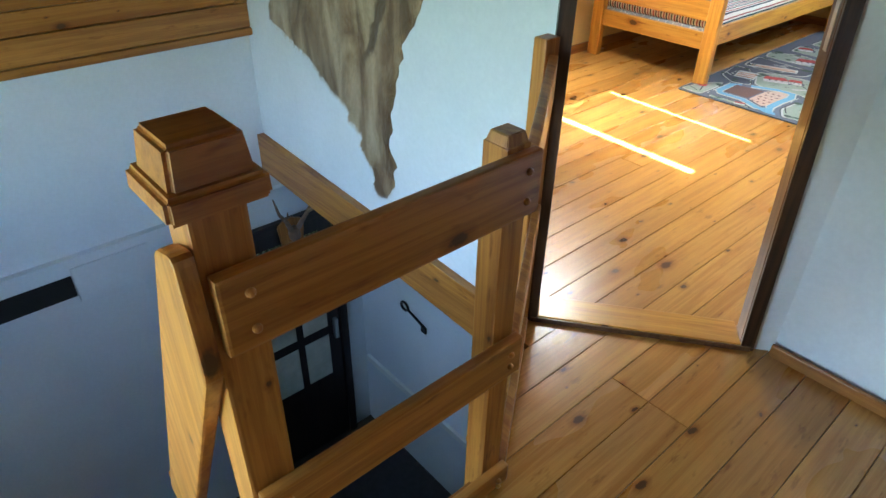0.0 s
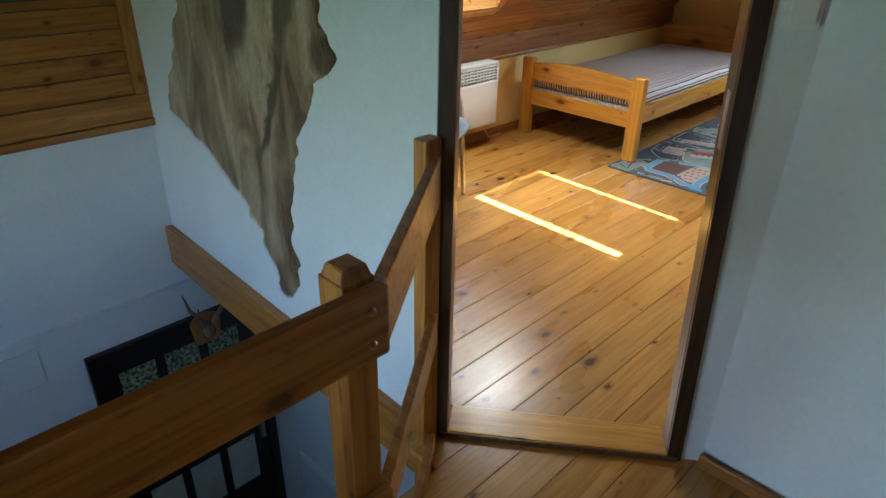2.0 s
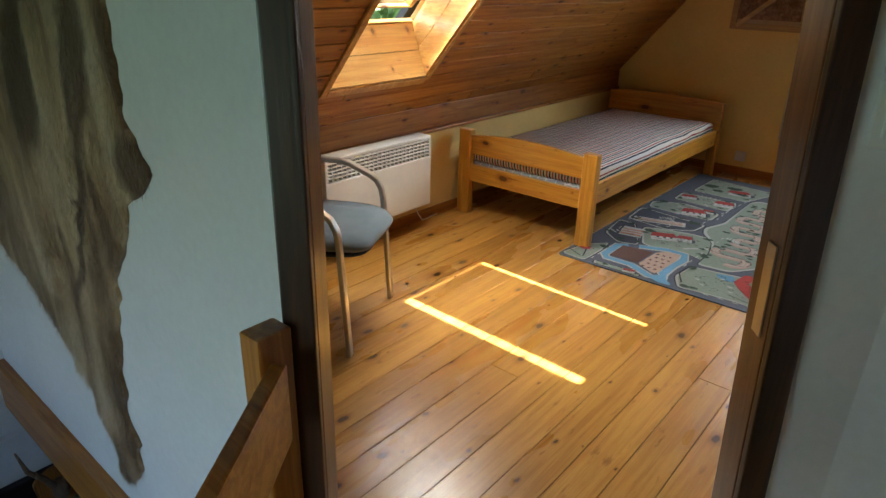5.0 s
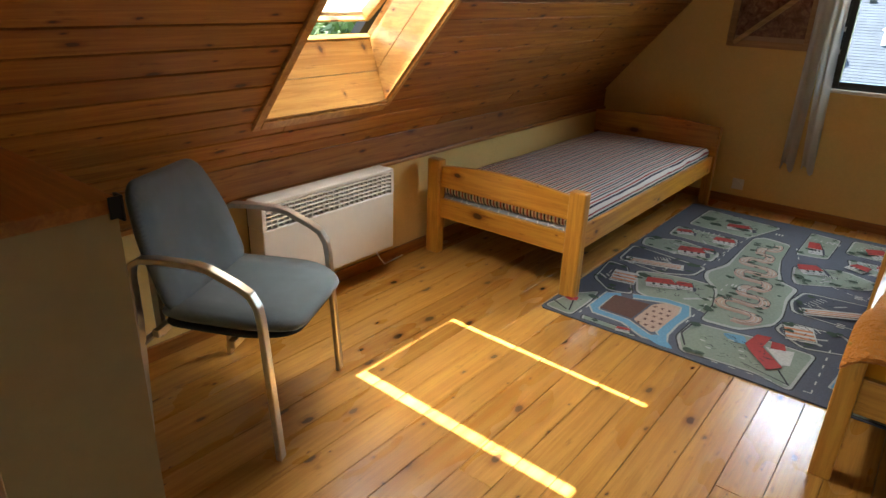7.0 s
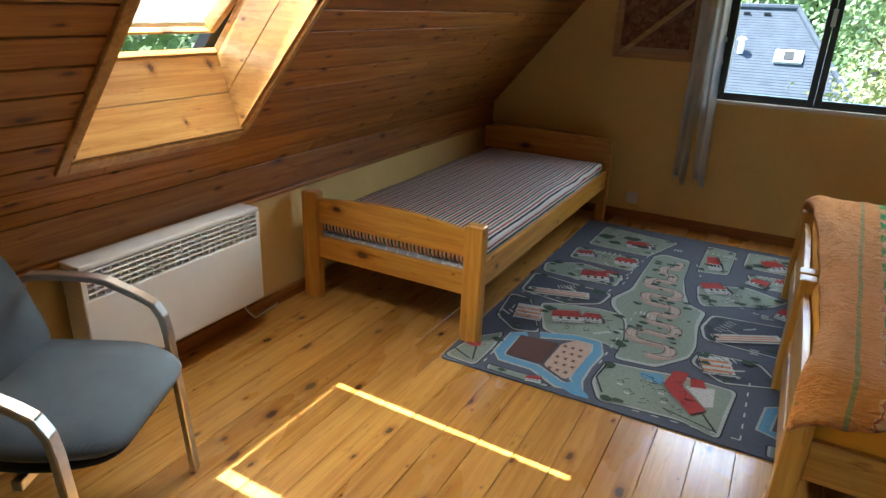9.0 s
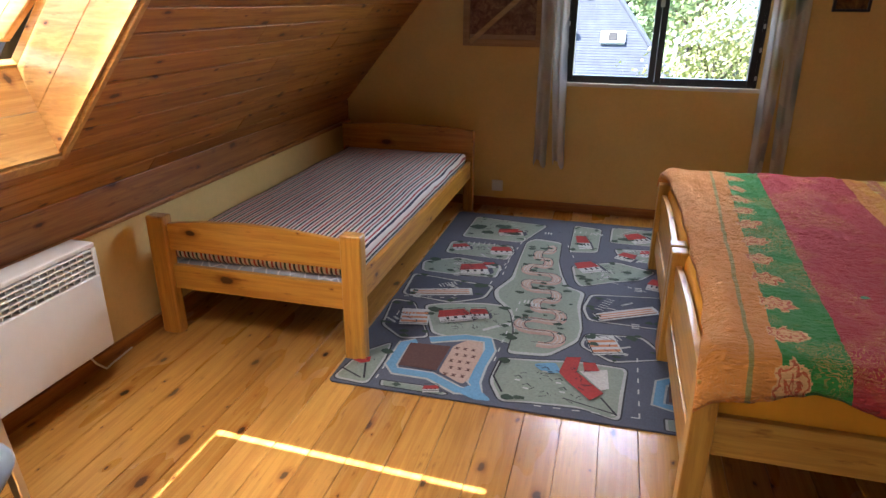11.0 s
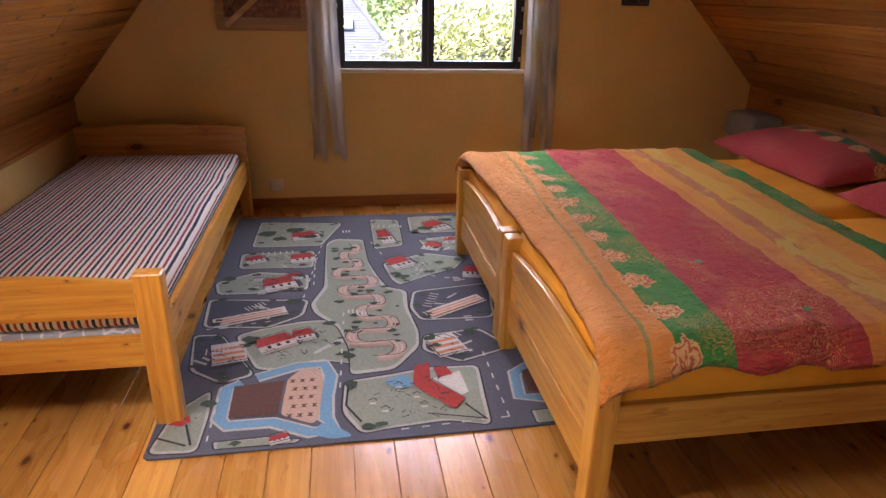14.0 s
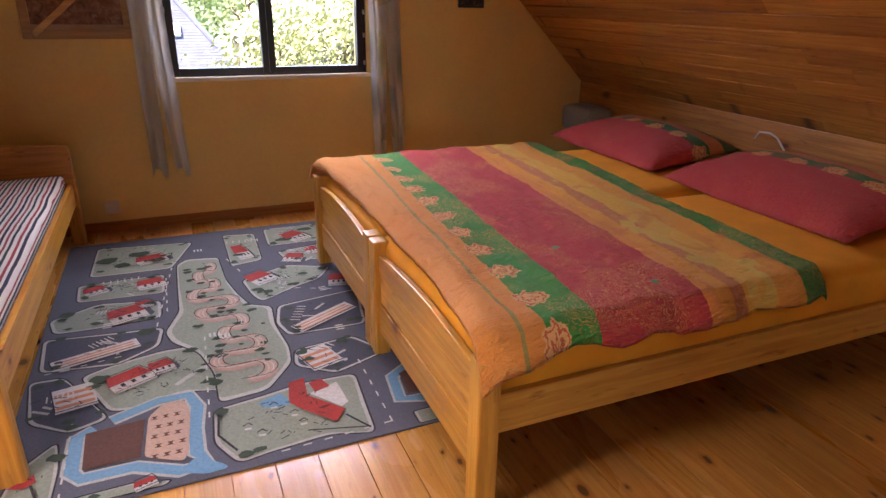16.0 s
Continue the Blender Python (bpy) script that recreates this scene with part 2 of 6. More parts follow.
def part(name, bm, mat, parent, label="", smooth=False):
    ob = new(name, mesh_of(name, bm, mat, smooth))
    ob.parent = parent
    if label:
        ob["label"] = label
    return ob


def thing(name, bm, mat, label, category, group="", kind="", smooth=False):
    return tagged(new(name, mesh_of(name, bm, mat, smooth)), label, category, group, kind)


def holder(name, m, label, category, group="", kind=""):
    ob = new(name)
    ob.matrix_world = m
    return tagged(ob, label, category, group, kind)


def setting(name, bm, mat, label, category="wall"):
    return thing(name, bm, mat, label, category, kind="structure")


# ---- plan ----
KNEE_L, KNEE_R = -0.10, 4.41
GABLE = 2.30
SLOPE_L, SLOPE_R = 1.18, 0.976
L0, R0 = 0.712, 0.79
CEIL = 2.35
GROUND = -2.66
DOOR_A, DOOR_B = Vector((1.804, -2.717, 0)), Vector((2.385, -2.276, 0))
ALONG = (DOOR_B - DOOR_A).normalized()
INTO = Vector((-ALONG.y, ALONG.x, 0))
SOUTH = -5.40


def left_slope(s, y, d):
    """A point s metres up the skylight slope, d metres out from it into the room."""
    u = Vector((1, 0, SLOPE_L)).normalized()
    n = Vector((SLOPE_L, 0, -1)).normalized()
    return Vector((KNEE_L, y, L0)) + s * u + d * n


def right_slope(s, y, d):
    u = Vector((-1, 0, SLOPE_R)).normalized()
    n = Vector((-SLOPE_R, 0, -1)).normalized()
    return Vector((KNEE_R, y, R0)) + s * u + d * n


def slab_into(bm, place, s0, s1, y0, y1, d0, d1, bevel=0.0):
    made = [bm.verts.new(place(s, y, d)) for d in (d0, d1) for s, y in ((s0, y0), (s1, y0), (s1, y1), (s0, y1))]
    quads = ((0, 1, 2, 3), (4, 5, 6, 7), (0, 1, 5, 4), (1, 2, 6, 5), (2, 3, 7, 6), (3, 0, 4, 7))
    faces = [bm.faces.new([made[k] for k in q]) for q in quads]
    bmesh.ops.recalc_face_normals(bm, faces=faces)
    if bevel > 0:
        bmesh.ops.bevel(bm, geom=list({e for f in faces for e in f.edges}), offset=bevel, segments=1, affect="EDGES")


# skylight opening in the slope, and its window further out
SKY_Y0, SKY_Y1 = -1.215, -0.515
SKY_S0 = (0.093 - KNEE_L) * math.hypot(1, SLOPE_L)
SKY_S1 = SKY_S0 + SKY_S0 / 3 * 14
LEN_L = (CEIL - L0) / SLOPE_L * math.hypot(1, SLOPE_L)
LEN_R = (CEIL - R0) / SLOPE_R * math.hypot(1, SLOPE_R)


def boarded(place, length, pitch, y0, y1, hole=None):
    """Tongue and groove boards with sunk joints along a slope, each row cut into lengths."""
    bm = bmesh.new()
    rng = random.Random(5)
    s = 0.0
    while s < length - 0.01:
        e = min(s + pitch, length)
        spans = [(y0, y1)]
        if hole and e > hole[0] and s < hole[1]:
            spans = [(y0, hole[2]), (hole[3], y1)]
        for a, b in spans:
            cuts = [a]
            if b - a > 2.2:
                cuts.append(a + (b - a) * rng.uniform(0.3, 0.7))
            cuts.append(b)
            for c0, c1 in zip(cuts, cuts[1:]):
                lo, hi = s + 0.004, e - 0.004
                slab_into(bm, place, lo, hi, c0 + 0.0008, c1 - 0.0008, -0.012, rng.uniform(-0.0008, 0.0008), 0.0016)
        s = e
    boards = len(bm.faces)
    slab_into(bm, place, -0.02, (hole[0] if hole else length), y0, y1, -0.03, -0.012)
    if hole:
        slab_into(bm, place, hole[1], length, y0, y1, -0.03, -0.012)
        slab_into(bm, place, hole[0], hole[1], y0, hole[2], -0.03, -0.012)
        slab_into(bm, place, hole[0], hole[1], hole[3], y1, -0.03, -0.012)
    bm.faces.ensure_lookup_table()
    for f in bm.faces[boards:]:
        f.material_index = 1
    return bm


# ---- structure: bedroom ----
setting("wall_west", box((KNEE_L - 0.25, -2.60, -0.25), (KNEE_L, GABLE, L0 - 0.02)), yellow_wall, "low yellow knee wall under the skylight slope")
setting("wall_east", box((KNEE_R, -2.2, -0.25), (KNEE_R + 0.25, GABLE, R0 - 0.02)), yellow_wall, "low yellow knee wall behind the double bed")
PITCH = SKY_S0 / 3
setting("ceiling_slope_west", boarded(left_slope, LEN_L, PITCH, -2.60, GABLE, (SKY_S0, SKY_S1, SKY_Y0, SKY_Y1)), [slope_wood, dark_wood["y"]], "varnished pine boarded sloping ceiling with a skylight opening", "ceiling")
setting("ceiling_slope_east", boarded(right_slope, LEN_R, 0.098, -2.3, GABLE), [slope_wood, dark_wood["y"]], "varnished pine boarded sloping ceiling over the double bed", "ceiling")
flat = bmesh.new()
x0, x1 = KNEE_L + (CEIL - L0) / SLOPE_L, KNEE_R - (CEIL - R0) / SLOPE_R
for k in range(16):
    a, b = x0 + (x1 - x0) * k / 16, x0 + (x1 - x0) * (k + 1) / 16
    box_into(flat, (a + 0.002, -2.60, CEIL), (b - 0.002, GABLE, CEIL + 0.012))
box_into(flat, (x0 - 0.05, -2.60, CEIL + 0.012), (x1 + 0.05, GABLE, CEIL + 0.05))
setting("ceiling_bedroom", flat, slope_wood, "flat pine boarded ceiling at the top of the attic", "ceiling")

# gable wall with the window opening
WX0, WX1, WZ0, WZ1 = 1.49, 2.70, 0.91, 1.98
gable = bmesh.new()
box_into(gable, (KNEE_L - 0.25, GABLE, -0.25), (WX0, GABLE + 0.3, 3.2))
box_into(gable, (WX1, GABLE, -0.25), (KNEE_R + 0.25, GABLE + 0.3, 3.2))
box_into(gable, (WX0, GABLE, -0.25), (WX1, GABLE + 0.3, WZ0))
box_into(gable, (WX0, GABLE, WZ1), (WX1, GABLE + 0.3, 3.2))
setting("wall_north", gable, yellow_wall, "warm yellow plastered gable wall with a window")

# south walls: two straight pieces joined by the slanting door wall
THICK = 0.072
LEAN = 0.042
CORNER = Vector((2.445, -2.231, 0))
end_l = DOOR_A + INTO * THICK
end_r = CORNER + INTO * THICK
sw = prism([(-0.24, -2.66), (DOOR_A.x - 0.02, -2.66), (DOOR_A.x, DOOR_A.y + 0.004), (end_l.x, end_l.y), (1.70, -2.655), (1.2, -2.60), (-0.24, -2.60)], -0.22, 3.0)
setting("wall_south_stairs", sw, white_wall, "white plastered wall above the stairwell")
setting("wall_south_bedroom_side", box((KNEE_L - 0.1, -2.60, -0.1), (1.2, -2.596, 3.0)), yellow_wall, "yellow plaster on the bedroom side of the wall")
se = prism([(CORNER.x, CORNER.y), (5.2, -2.25), (5.2, -2.11), (CORNER.x + 0.03, -2.11), (end_r.x, end_r.y), (DOOR_B.x + INTO.x * THICK, DOOR_B.y + INTO.y * THICK), (DOOR_B.x, DOOR_B.y)], -0.25, 3.0)
for v in se.verts:
    if abs((v.co.xy - DOOR_B.xy).dot(ALONG.xy)) < 0.02:
        v.co -= ALONG * (LEAN * v.co.z)
setting("wall_south_landing", se, white_wall, "white plastered wall beside the bedroom door")
top = [DOOR_A, DOOR_B, DOOR_B + INTO * THICK, DOOR_A + INTO * THICK]
setting("wall_over_door", prism([(p.x, p.y) for p in top], 2.08, 3.0), white_wall, "white plastered wall over the door opening")

# ---- structure: landing and stairwell ----
setting("wall_stairs_west", box((-0.50, SOUTH, -0.34), (-0.24, -2.66, 2.6)), white_wall, "white plastered wall of the stairwell")
setting("wall_stairs_west_band", box((-0.50, -2.66, -0.34), (-0.24, -2.0, -0.02)), white_wall, "white wall strip behind the fascia")
setting("wall_stairs_west_lower", box((-0.50, SOUTH, GROUND), (-0.20, -2.05, -0.34)), white_wall, "white lower stairwell wall with a ledge on top")
setting("wall_ground_north", box((-0.20, -2.11, GROUND), (3.2, -2.0, -0.25)), white_wall, "white wall of the hall on the ground floor")
setting("wall_ground_east", box((2.3, SOUTH, GROUND), (2.42, -2.11, -0.25)), white_wall, "white wall closing the hall below the landing")
swin = bmesh.new()
for lo, hi in (((-0.5, SOUTH - 0.2, GROUND), (1.1, SOUTH, 2.6)), ((2.3, SOUTH - 0.2, GROUND), (5.2, SOUTH, 2.6)), ((1.1, SOUTH - 0.2, GROUND), (2.3, SOUTH, 0.2)), ((1.1, SOUTH - 0.2, 1.3), (2.3, SOUTH, 2.6))):
    box_into(swin, lo, hi)
setting("wall_stairs_south", swin, white_wall, "white plastered wall with a window behind the stairs")
# unseen low wall, slope and step, added to keep the landing's east side dark
setting("wall_landing_east_unseen", box((KNEE_R, SOUTH - 0.2, -0.25), (KNEE_R + 0.15, -2.24, R0 - 0.02)), white_wall, "unseen low white wall added to close the landing")
setting("ceiling_slope_landing", boarded(right_slope, LEN_R, 0.098, SOUTH, -2.26), [slope_wood, dark_wood["y"]], "unseen pine boarded slope added to darken the landing", "ceiling")
setting("ceiling_landing_step", box((2.80, SOUTH, 2.33), (2.86, -2.26, 2.6)), slope_wood, "unseen upright pine board added where slope and ceiling meet", "ceiling")
setting("ceiling_landing", box((-0.5, SOUTH - 0.2, 2.6), (5.35, -2.2, 2.7)), slope_wood, "pine boarded ceiling over landing and stairs", "ceiling")
setting("floor_ground_hall", box((-0.3, SOUTH, GROUND - 0.1), (3.2, -2.0, GROUND)), plain("dark_tiles", (0.05, 0.047, 0.045), 0.45, spread=0.3), "dark tiled floor of the hall below", "floor")
sub = prism([(1.72, -2.62), (1.80, -2.76), (2.14, -3.30), (2.14, -3.92), (2.14, SOUTH), (KNEE_R, SOUTH), (KNEE_R, -2.2), (2.4, -2.2), (2.2, -2.3)], -0.25, -0.024)
setting("floor_landing_base", sub, trim_wood["y"], "pine edged floor structure of the landing", "floor")
setting("floor_bedroom_base", box((KNEE_L - 0.2, -2.60, -0.25), (KNEE_R + 0.2, GABLE + 0.1, -0.024)), trim_wood["y"], "floor structure under the bedroom boards", "floor")
low = bmesh.new()
box_into(low, (-0.24, -2.70, -0.21), (1.75, -2.66, 0.0))
for v in low.verts:
    if v.co.x > 1:
        v.co.z -= 0.10
setting("trim_stair_fascia", low, rail_wood["x"], "pine board along the foot of the stairwell wall", "trim")
panel = bmesh.new()
for k in range(19):
    box_into(panel, (-0.24, SOUTH, 0.70 + k * 0.098), (-0.222, -2.66, 0.795 + k * 0.098), 0.003, 1)
setting("ceiling_stairs_cladding", panel, slope_wood, "varnished pine boards over the stairwell wall", "ceiling")
setting("trim_cladding_ledge", box((-0.24, SOUTH, 0.545), (-0.19, -2.66, 0.582), 0.006), trim_wood["y"], "pine ledge below the boarded panel", "trim")
setting("trim_cladding_foot", box((-0.24, SOUTH, 0.583), (-0.206, -2.66, 0.698), 0.004), trim_wood["y"], "broad pine board along the foot of the panel", "trim")
setting("trim_cladding_edge", box((-0.221, -2.722, 0.70), (-0.20, -2.66, 2.58), 0.005), trim_wood["z"], "upright pine edge strip of the panel", "trim")

# wooden board under the slopes
setting("trim_slope_west", box((KNEE_L, -2.596, 0.585), (KNEE_L + 0.018, GABLE, L0 + 0.012), 0.003), trim_wood["y"], "pine board at the foot of the slope", "trim")
setting("trim_ledge_west", box((KNEE_L, -2.596, 0.562), (KNEE_L + 0.036, GABLE, 0.584), 0.006), trim_wood["y"], "rounded pine ledge under the slope board", "trim")
setting("trim_slope_east", box((KNEE_R - 0.02, -2.2, 0.60), (KNEE_R, GABLE, R0 + 0.012), 0.003), trim_wood["y"], "pine board at the foot of the slope", "trim")
setting("baseboard_west", box((KNEE_L, -2.596, 0.0), (KNEE_L + 0.018, GABLE, 0.065), 0.004), trim_wood["y"], "reddish pine baseboard", "baseboard")
setting("baseboard_north", box((KNEE_L, GABLE - 0.018, 0.0), (KNEE_R, GABLE, 0.065), 0.004), trim_wood["x"], "reddish pine baseboard under the window wall", "baseboard")
setting("baseboard_landing", box((CORNER.x, -2.262, 0.0), (KNEE_R, -2.246, 0.045), 0.004), trim_wood["x"], "slim pine baseboard of the landing", "baseboard")


# ---- bedroom door frame ----
def slanted_box(a0, a1, b0, b1, z0, z1, bevel=0.0, out_of_plumb=0.0):
    bm = box((a0, b0, z0), (a1, b1, z1), bevel)
    for v in bm.verts:
        v.co.x -= out_of_plumb * v.co.z
    turn = Matrix(((ALONG.x, INTO.x, 0, DOOR_A.x), (ALONG.y, INTO.y, 0, DOOR_A.y), (0, 0, 1, 0), (0, 0, 0, 1)))
    bm.transform(turn)
    return bm


DOOR_W = (DOOR_B - DOOR_A).length
doorway = holder("door_1", Matrix.Identity(4), "dark stained door frame with a pine threshold", "door frame", kind="structure")
part("left_casing", slanted_box(-0.025, 0.022, -0.016, 0.0, 0.0, 2.08, 0.003), dark_wood["z"], doorway)
part("right_casing", slanted_box(DOOR_W - 0.03, DOOR_W + 0.012, -0.016, 0.0, 0.0, 2.08, 0.003, LEAN), dark_wood["z"], doorway)
part("head_casing", slanted_box(-0.035, DOOR_W + 0.012, -0.018, 0.0, 2.02, 2.10, 0.003), dark_wood["x"], doorway)
part("left_jamb", slanted_box(0.0, 0.022, 0.002, THICK, 0.0, 2.06, 0.002), jamb_wood, doorway, "brown jamb lining")
part("right_jamb", slanted_box(DOOR_W - 0.03, DOOR_W - 0.001, 0.002, THICK, 0.0, 2.06, 0.002, LEAN), jamb_wood, doorway, "brown jamb lining")
sill = part("threshold", box((0.022, -0.012, -0.01), (DOOR_W - 0.03, 0.11, 0.022), 0.004), bed_wood["x"], doorway, "varnished pine threshold")
sill.matrix_local = Matrix(((ALONG.x, INTO.x, 0, DOOR_A.x), (ALONG.y, INTO.y, 0, DOOR_A.y), (0, 0, 1, 0), (0, 0, 0, 1)))
part("threshold_edge", slanted_box(0.0, DOOR_W, -0.02, -0.0125, -0.01, 0.018, 0.002), jamb_wood, doorway, "brown threshold edge")

# ---- skylight ----
sl = holder("window_skylight", Matrix.Identity(4), "pine roof window in a boarded shaft with a white roller blind", "skylight", kind="structure")
WIN0 = Vector((-0.06, 0, 1.20))
WU = Vector((1, 0, SLOPE_L)).normalized()
WN = Vector((SLOPE_L, 0, -1)).normalized()
WLEN = 1.08


def sky_place(s, y, d):
    return WIN0 + WU * s + WN * d + Vector((0, y, 0))


def quad_board(bm, corners, thick):
    """A board from four corners, thickened away from the shaft."""
    n = (corners[1] - corners[0]).cross(corners[3] - corners[0]).normalized()
    a = [bm.verts.new(c) for c in corners]
    b = [bm.verts.new(c - n * thick) for c in corners]
    fs = [bm.faces.new(a), bm.faces.new(b[::-1])] + [bm.faces.new((a[k], b[k], b[(k + 1) % 4], a[(k + 1) % 4])) for k in range(4)]
    bmesh.ops.recalc_face_normals(bm, faces=fs)


def lining(name, p0, p1, q1, q0, count, mat):
    """Boards between the edge p0-p1 in the room and q0-q1 at the window."""
    for k in range(count):
        f0, f1 = k / count, (k + 1) / count - 0.014
        bm = bmesh.new()
        quad_board(bm, [p0.lerp(q0, f0), p1.lerp(q1, f0), p1.lerp(q1, f1), p0.lerp(q0, f1)], 0.014)
        part(name, bm, mat, sl)


WY0, WY1 = -1.19, -0.46
b0, b1 = left_slope(SKY_S0, SKY_Y0, 0), left_slope(SKY_S0, SKY_Y1, 0)
t0, t1 = left_slope(SKY_S1, SKY_Y0, 0), left_slope(SKY_S1, SKY_Y1, 0)
wb0, wb1, wt0, wt1 = sky_place(0, WY0, 0), sky_place(0, WY1, 0), sky_place(WLEN, WY0, 0), sky_place(WLEN, WY1, 0)
lining("sill_board", b1, b0, wb0, wb1, 2, shaft_wood["y"])
lining("side_board", t1, b1, wb1, wt1, 2, shaft_wood["x"])
lining("side_board", b0, t0, wt0, wb0, 2, shaft_wood["x"])
lining("top_board", t0, t1, wt1, wt0, 2, shaft_wood["y"])
for lo, hi in (((SKY_S0 - 0.045, SKY_S1 + 0.02, SKY_Y0 - 0.036, SKY_Y0), (0, 0)), ((SKY_S0 - 0.02, SKY_S1 + 0.02, SKY_Y1, SKY_Y1 + 0.025), (0, 0)), ((SKY_S0 - 0.045, SKY_S0, SKY_Y0, SKY_Y1), (0, 0))):
    bm = bmesh.new()
    slab_into(bm, left_slope, lo[0], lo[1], lo[2], lo[3], -0.01, 0.012, 0.003)
    part("edge_strip", bm, shaft_wood["x"], sl)
GY0, GY1, GS0, GS1 = -1.145, -0.505, 0.070, 1.02
TILT = 0.07 / 0.48


def sash_place(s, y, d):
    """The pivoting sash, swung out at its foot."""
    return sky_place(s, y, d - TILT * (0.5535 - s))


for a, b, c, d in ((0.0, 0.011, WY0, WY1), (0.0125, 0.022, WY0, WY1), (GS1 + 0.03, WLEN, WY0, WY1), (0.022, GS1 + 0.03, WY0, WY0 + 0.012), (0.022, GS1 + 0.03, WY1 - 0.012, WY1)):
    bm = bmesh.new()
    slab_into(bm, sky_place, a, b, c, d, -0.03, 0.0 if a else 0.008, 0.003)
    part("frame_bar", bm, shaft_wood["y" if d - c > 0.3 else "x"], sl)
for a, b, c, d in ((GS0, GS0 + 0.012, WY0 + 0.014, WY1 - 0.014), (GS1 - 0.03, GS1, WY0 + 0.014, WY1 - 0.014), (GS0 + 0.012, GS1 - 0.03, WY0 + 0.014, GY0), (GS0 + 0.012, GS1 - 0.03, GY1, WY1 - 0.014)):
    bm = bmesh.new()
    slab_into(bm, sash_place, a, b, c, d, -0.045, 0.02, 0.004)
    part("sash_bar", bm, shaft_wood["y" if d - c > 0.3 else "x"], sl)
# thin black strip stands in for the shade on the sash's underside
bm = bmesh.new()
slab_into(bm, sash_place, GS0 - 0.002, GS0 - 0.0002, WY0 + 0.02, WY1 - 0.02, -0.040, 0.006)
part("sash_underside_shade", bm, black_metal, sl, "thin black strip painting the shade under the sash")
glass_m, gt, gb = material("window_glass")
gb.inputs["Base Color"].default_value = (0.97, 0.99, 0.98, 1)
gb.inputs["Roughness"].default_value = 0.0
gb.inputs["Transmission Weight"].default_value = 1.0
gb.inputs["IOR"].default_value = 1.1
bm = bmesh.new()
slab_into(bm, sash_place, GS0 + 0.012, GS1 - 0.03, GY0, GY1, -0.03, -0.026)
pane = part("pane", bm, glass_m, sl)
pane.visible_shadow = False
blind_m, bt, bb = material("blind_cloth")
tr = bt.nodes.new("ShaderNodeBsdfTranslucent")
tr.inputs[0].default_value = (0.90, 0.88, 0.83, 1)
mx = bt.nodes.new("ShaderNodeMixShader")
mx.inputs[0].default_value = 0.35
bb.inputs["Base Color"].default_value = (0.82, 0.81, 0.78, 1)
bb.inputs["Roughness"].default_value = 0.9
bt.links.new(bb.outputs[0], mx.inputs[1])
bt.links.new(tr.outputs[0], mx.inputs[2])
bt.links.new(mx.outputs[0], bt.nodes["Material Output"].inputs[0])
bm = bmesh.new()
slab_into(bm, sash_place, GS0 + 0.034, GS1 - 0.03, GY0 + 0.05, GY1 - 0.028, -0.012, -0.011)
part("blind", bm, blind_m, sl, "white roller blind drawn down")
bm = bmesh.new()
slab_into(bm, sash_place, GS0 + 0.0240, GS0 + 0.048, GY0 + 0.05, GY1 - 0.028, -0.010, 0.006, 0.003)
part("blind_bar", bm, white_plastic, sl, "pale bottom bar of the blind")
# roof outside, closing the slope
roof = bmesh.new()
for a, b, c, d in ((-0.6, -0.13, -6, 3), (WLEN, 3.2, -6, 3), (-0.13, WLEN, -6, WY0), (-0.13, WLEN, WY1, 3)):
    slab_into(roof, sky_place, a, b, c, d, -0.12, -0.075)
setting("roof_west", roof, plain("roof_felt", (0.05, 0.05, 0.05), 0.9), "dark roof covering outside the slope", "roof")
setting("roof_east", box((2.2, -6, 2.75), (5.5, 3, 2.8)), plain("roof_board", (0.06, 0.05, 0.05), 0.9), "roof covering over the attic", "roof")

# ---- gable window ----
win = holder("window_gable", Matrix.Identity(4), "black painted two-leaf window with a white sill", "window", kind="structure")


def ring(name, x0, x1, z0, z1, y0, y1, w, mat, parent, wb=None):
    wb = wb or w
    part(name, box((x0, y0, z0), (x0 + w, y1, z1), 0.003), mat, parent)
    part(name, box((x1 - w, y0, z0), (x1, y1, z1), 0.003), mat, parent)
    part(name, box((x0 + w, y0, z0), (x1 - w, y1, z0 + wb), 0.003), mat, parent)
    part(name, box((x0 + w, y0, z1 - w), (x1 - w, y1, z1), 0.003), mat, parent)


ring("window_frame", WX0, WX1, WZ0, WZ1, GABLE + 0.015, GABLE + 0.09, 0.03, black_paint, win, 0.02)
MID = 2.075
for a, b in ((WX0 + 0.022, MID), (MID + 0.003, WX1 - 0.022)):
    ring("sash", a, b, WZ0 + 0.012, WZ1 - 0.022, GABLE + 0.004, GABLE + 0.06, 0.038, black_paint, win, 0.036)
    p = part("pane", box((a + 0.036, GABLE + 0.03, WZ0 + 0.045), (b - 0.036, GABLE + 0.034, WZ1 - 0.055)), glass_m, win)
    p.visible_shadow = False
part("window_sill", box((WX0 - 0.02, GABLE - 0.028, WZ0 - 0.024), (WX1 + 0.02, GABLE + 0.02, WZ0), 0.004), white_enamel, win, "thin white sill")


for x in (WX0 + 0.008, WX1 - 0.022):
    for z in (WZ0 + 0.05, WZ0 + 0.22, WZ0 + 0.36):
        part("hinge", box((x, GABLE - 0.004, z), (x + 0.014, GABLE + 0.003, z + 0.028), 0.002), steel, win, "small pale hinge")
part("handle", box((MID - 0.012, GABLE - 0.012, WZ0 + 0.48), (MID + 0.014, GABLE + 0.003, WZ0 + 0.58), 0.004), steel, win)
strike = slanted_box(DOOR_W - 0.033, DOOR_W - 0.0305, 0.015, 0.042, 0.98, 1.12, 0.001, LEAN)
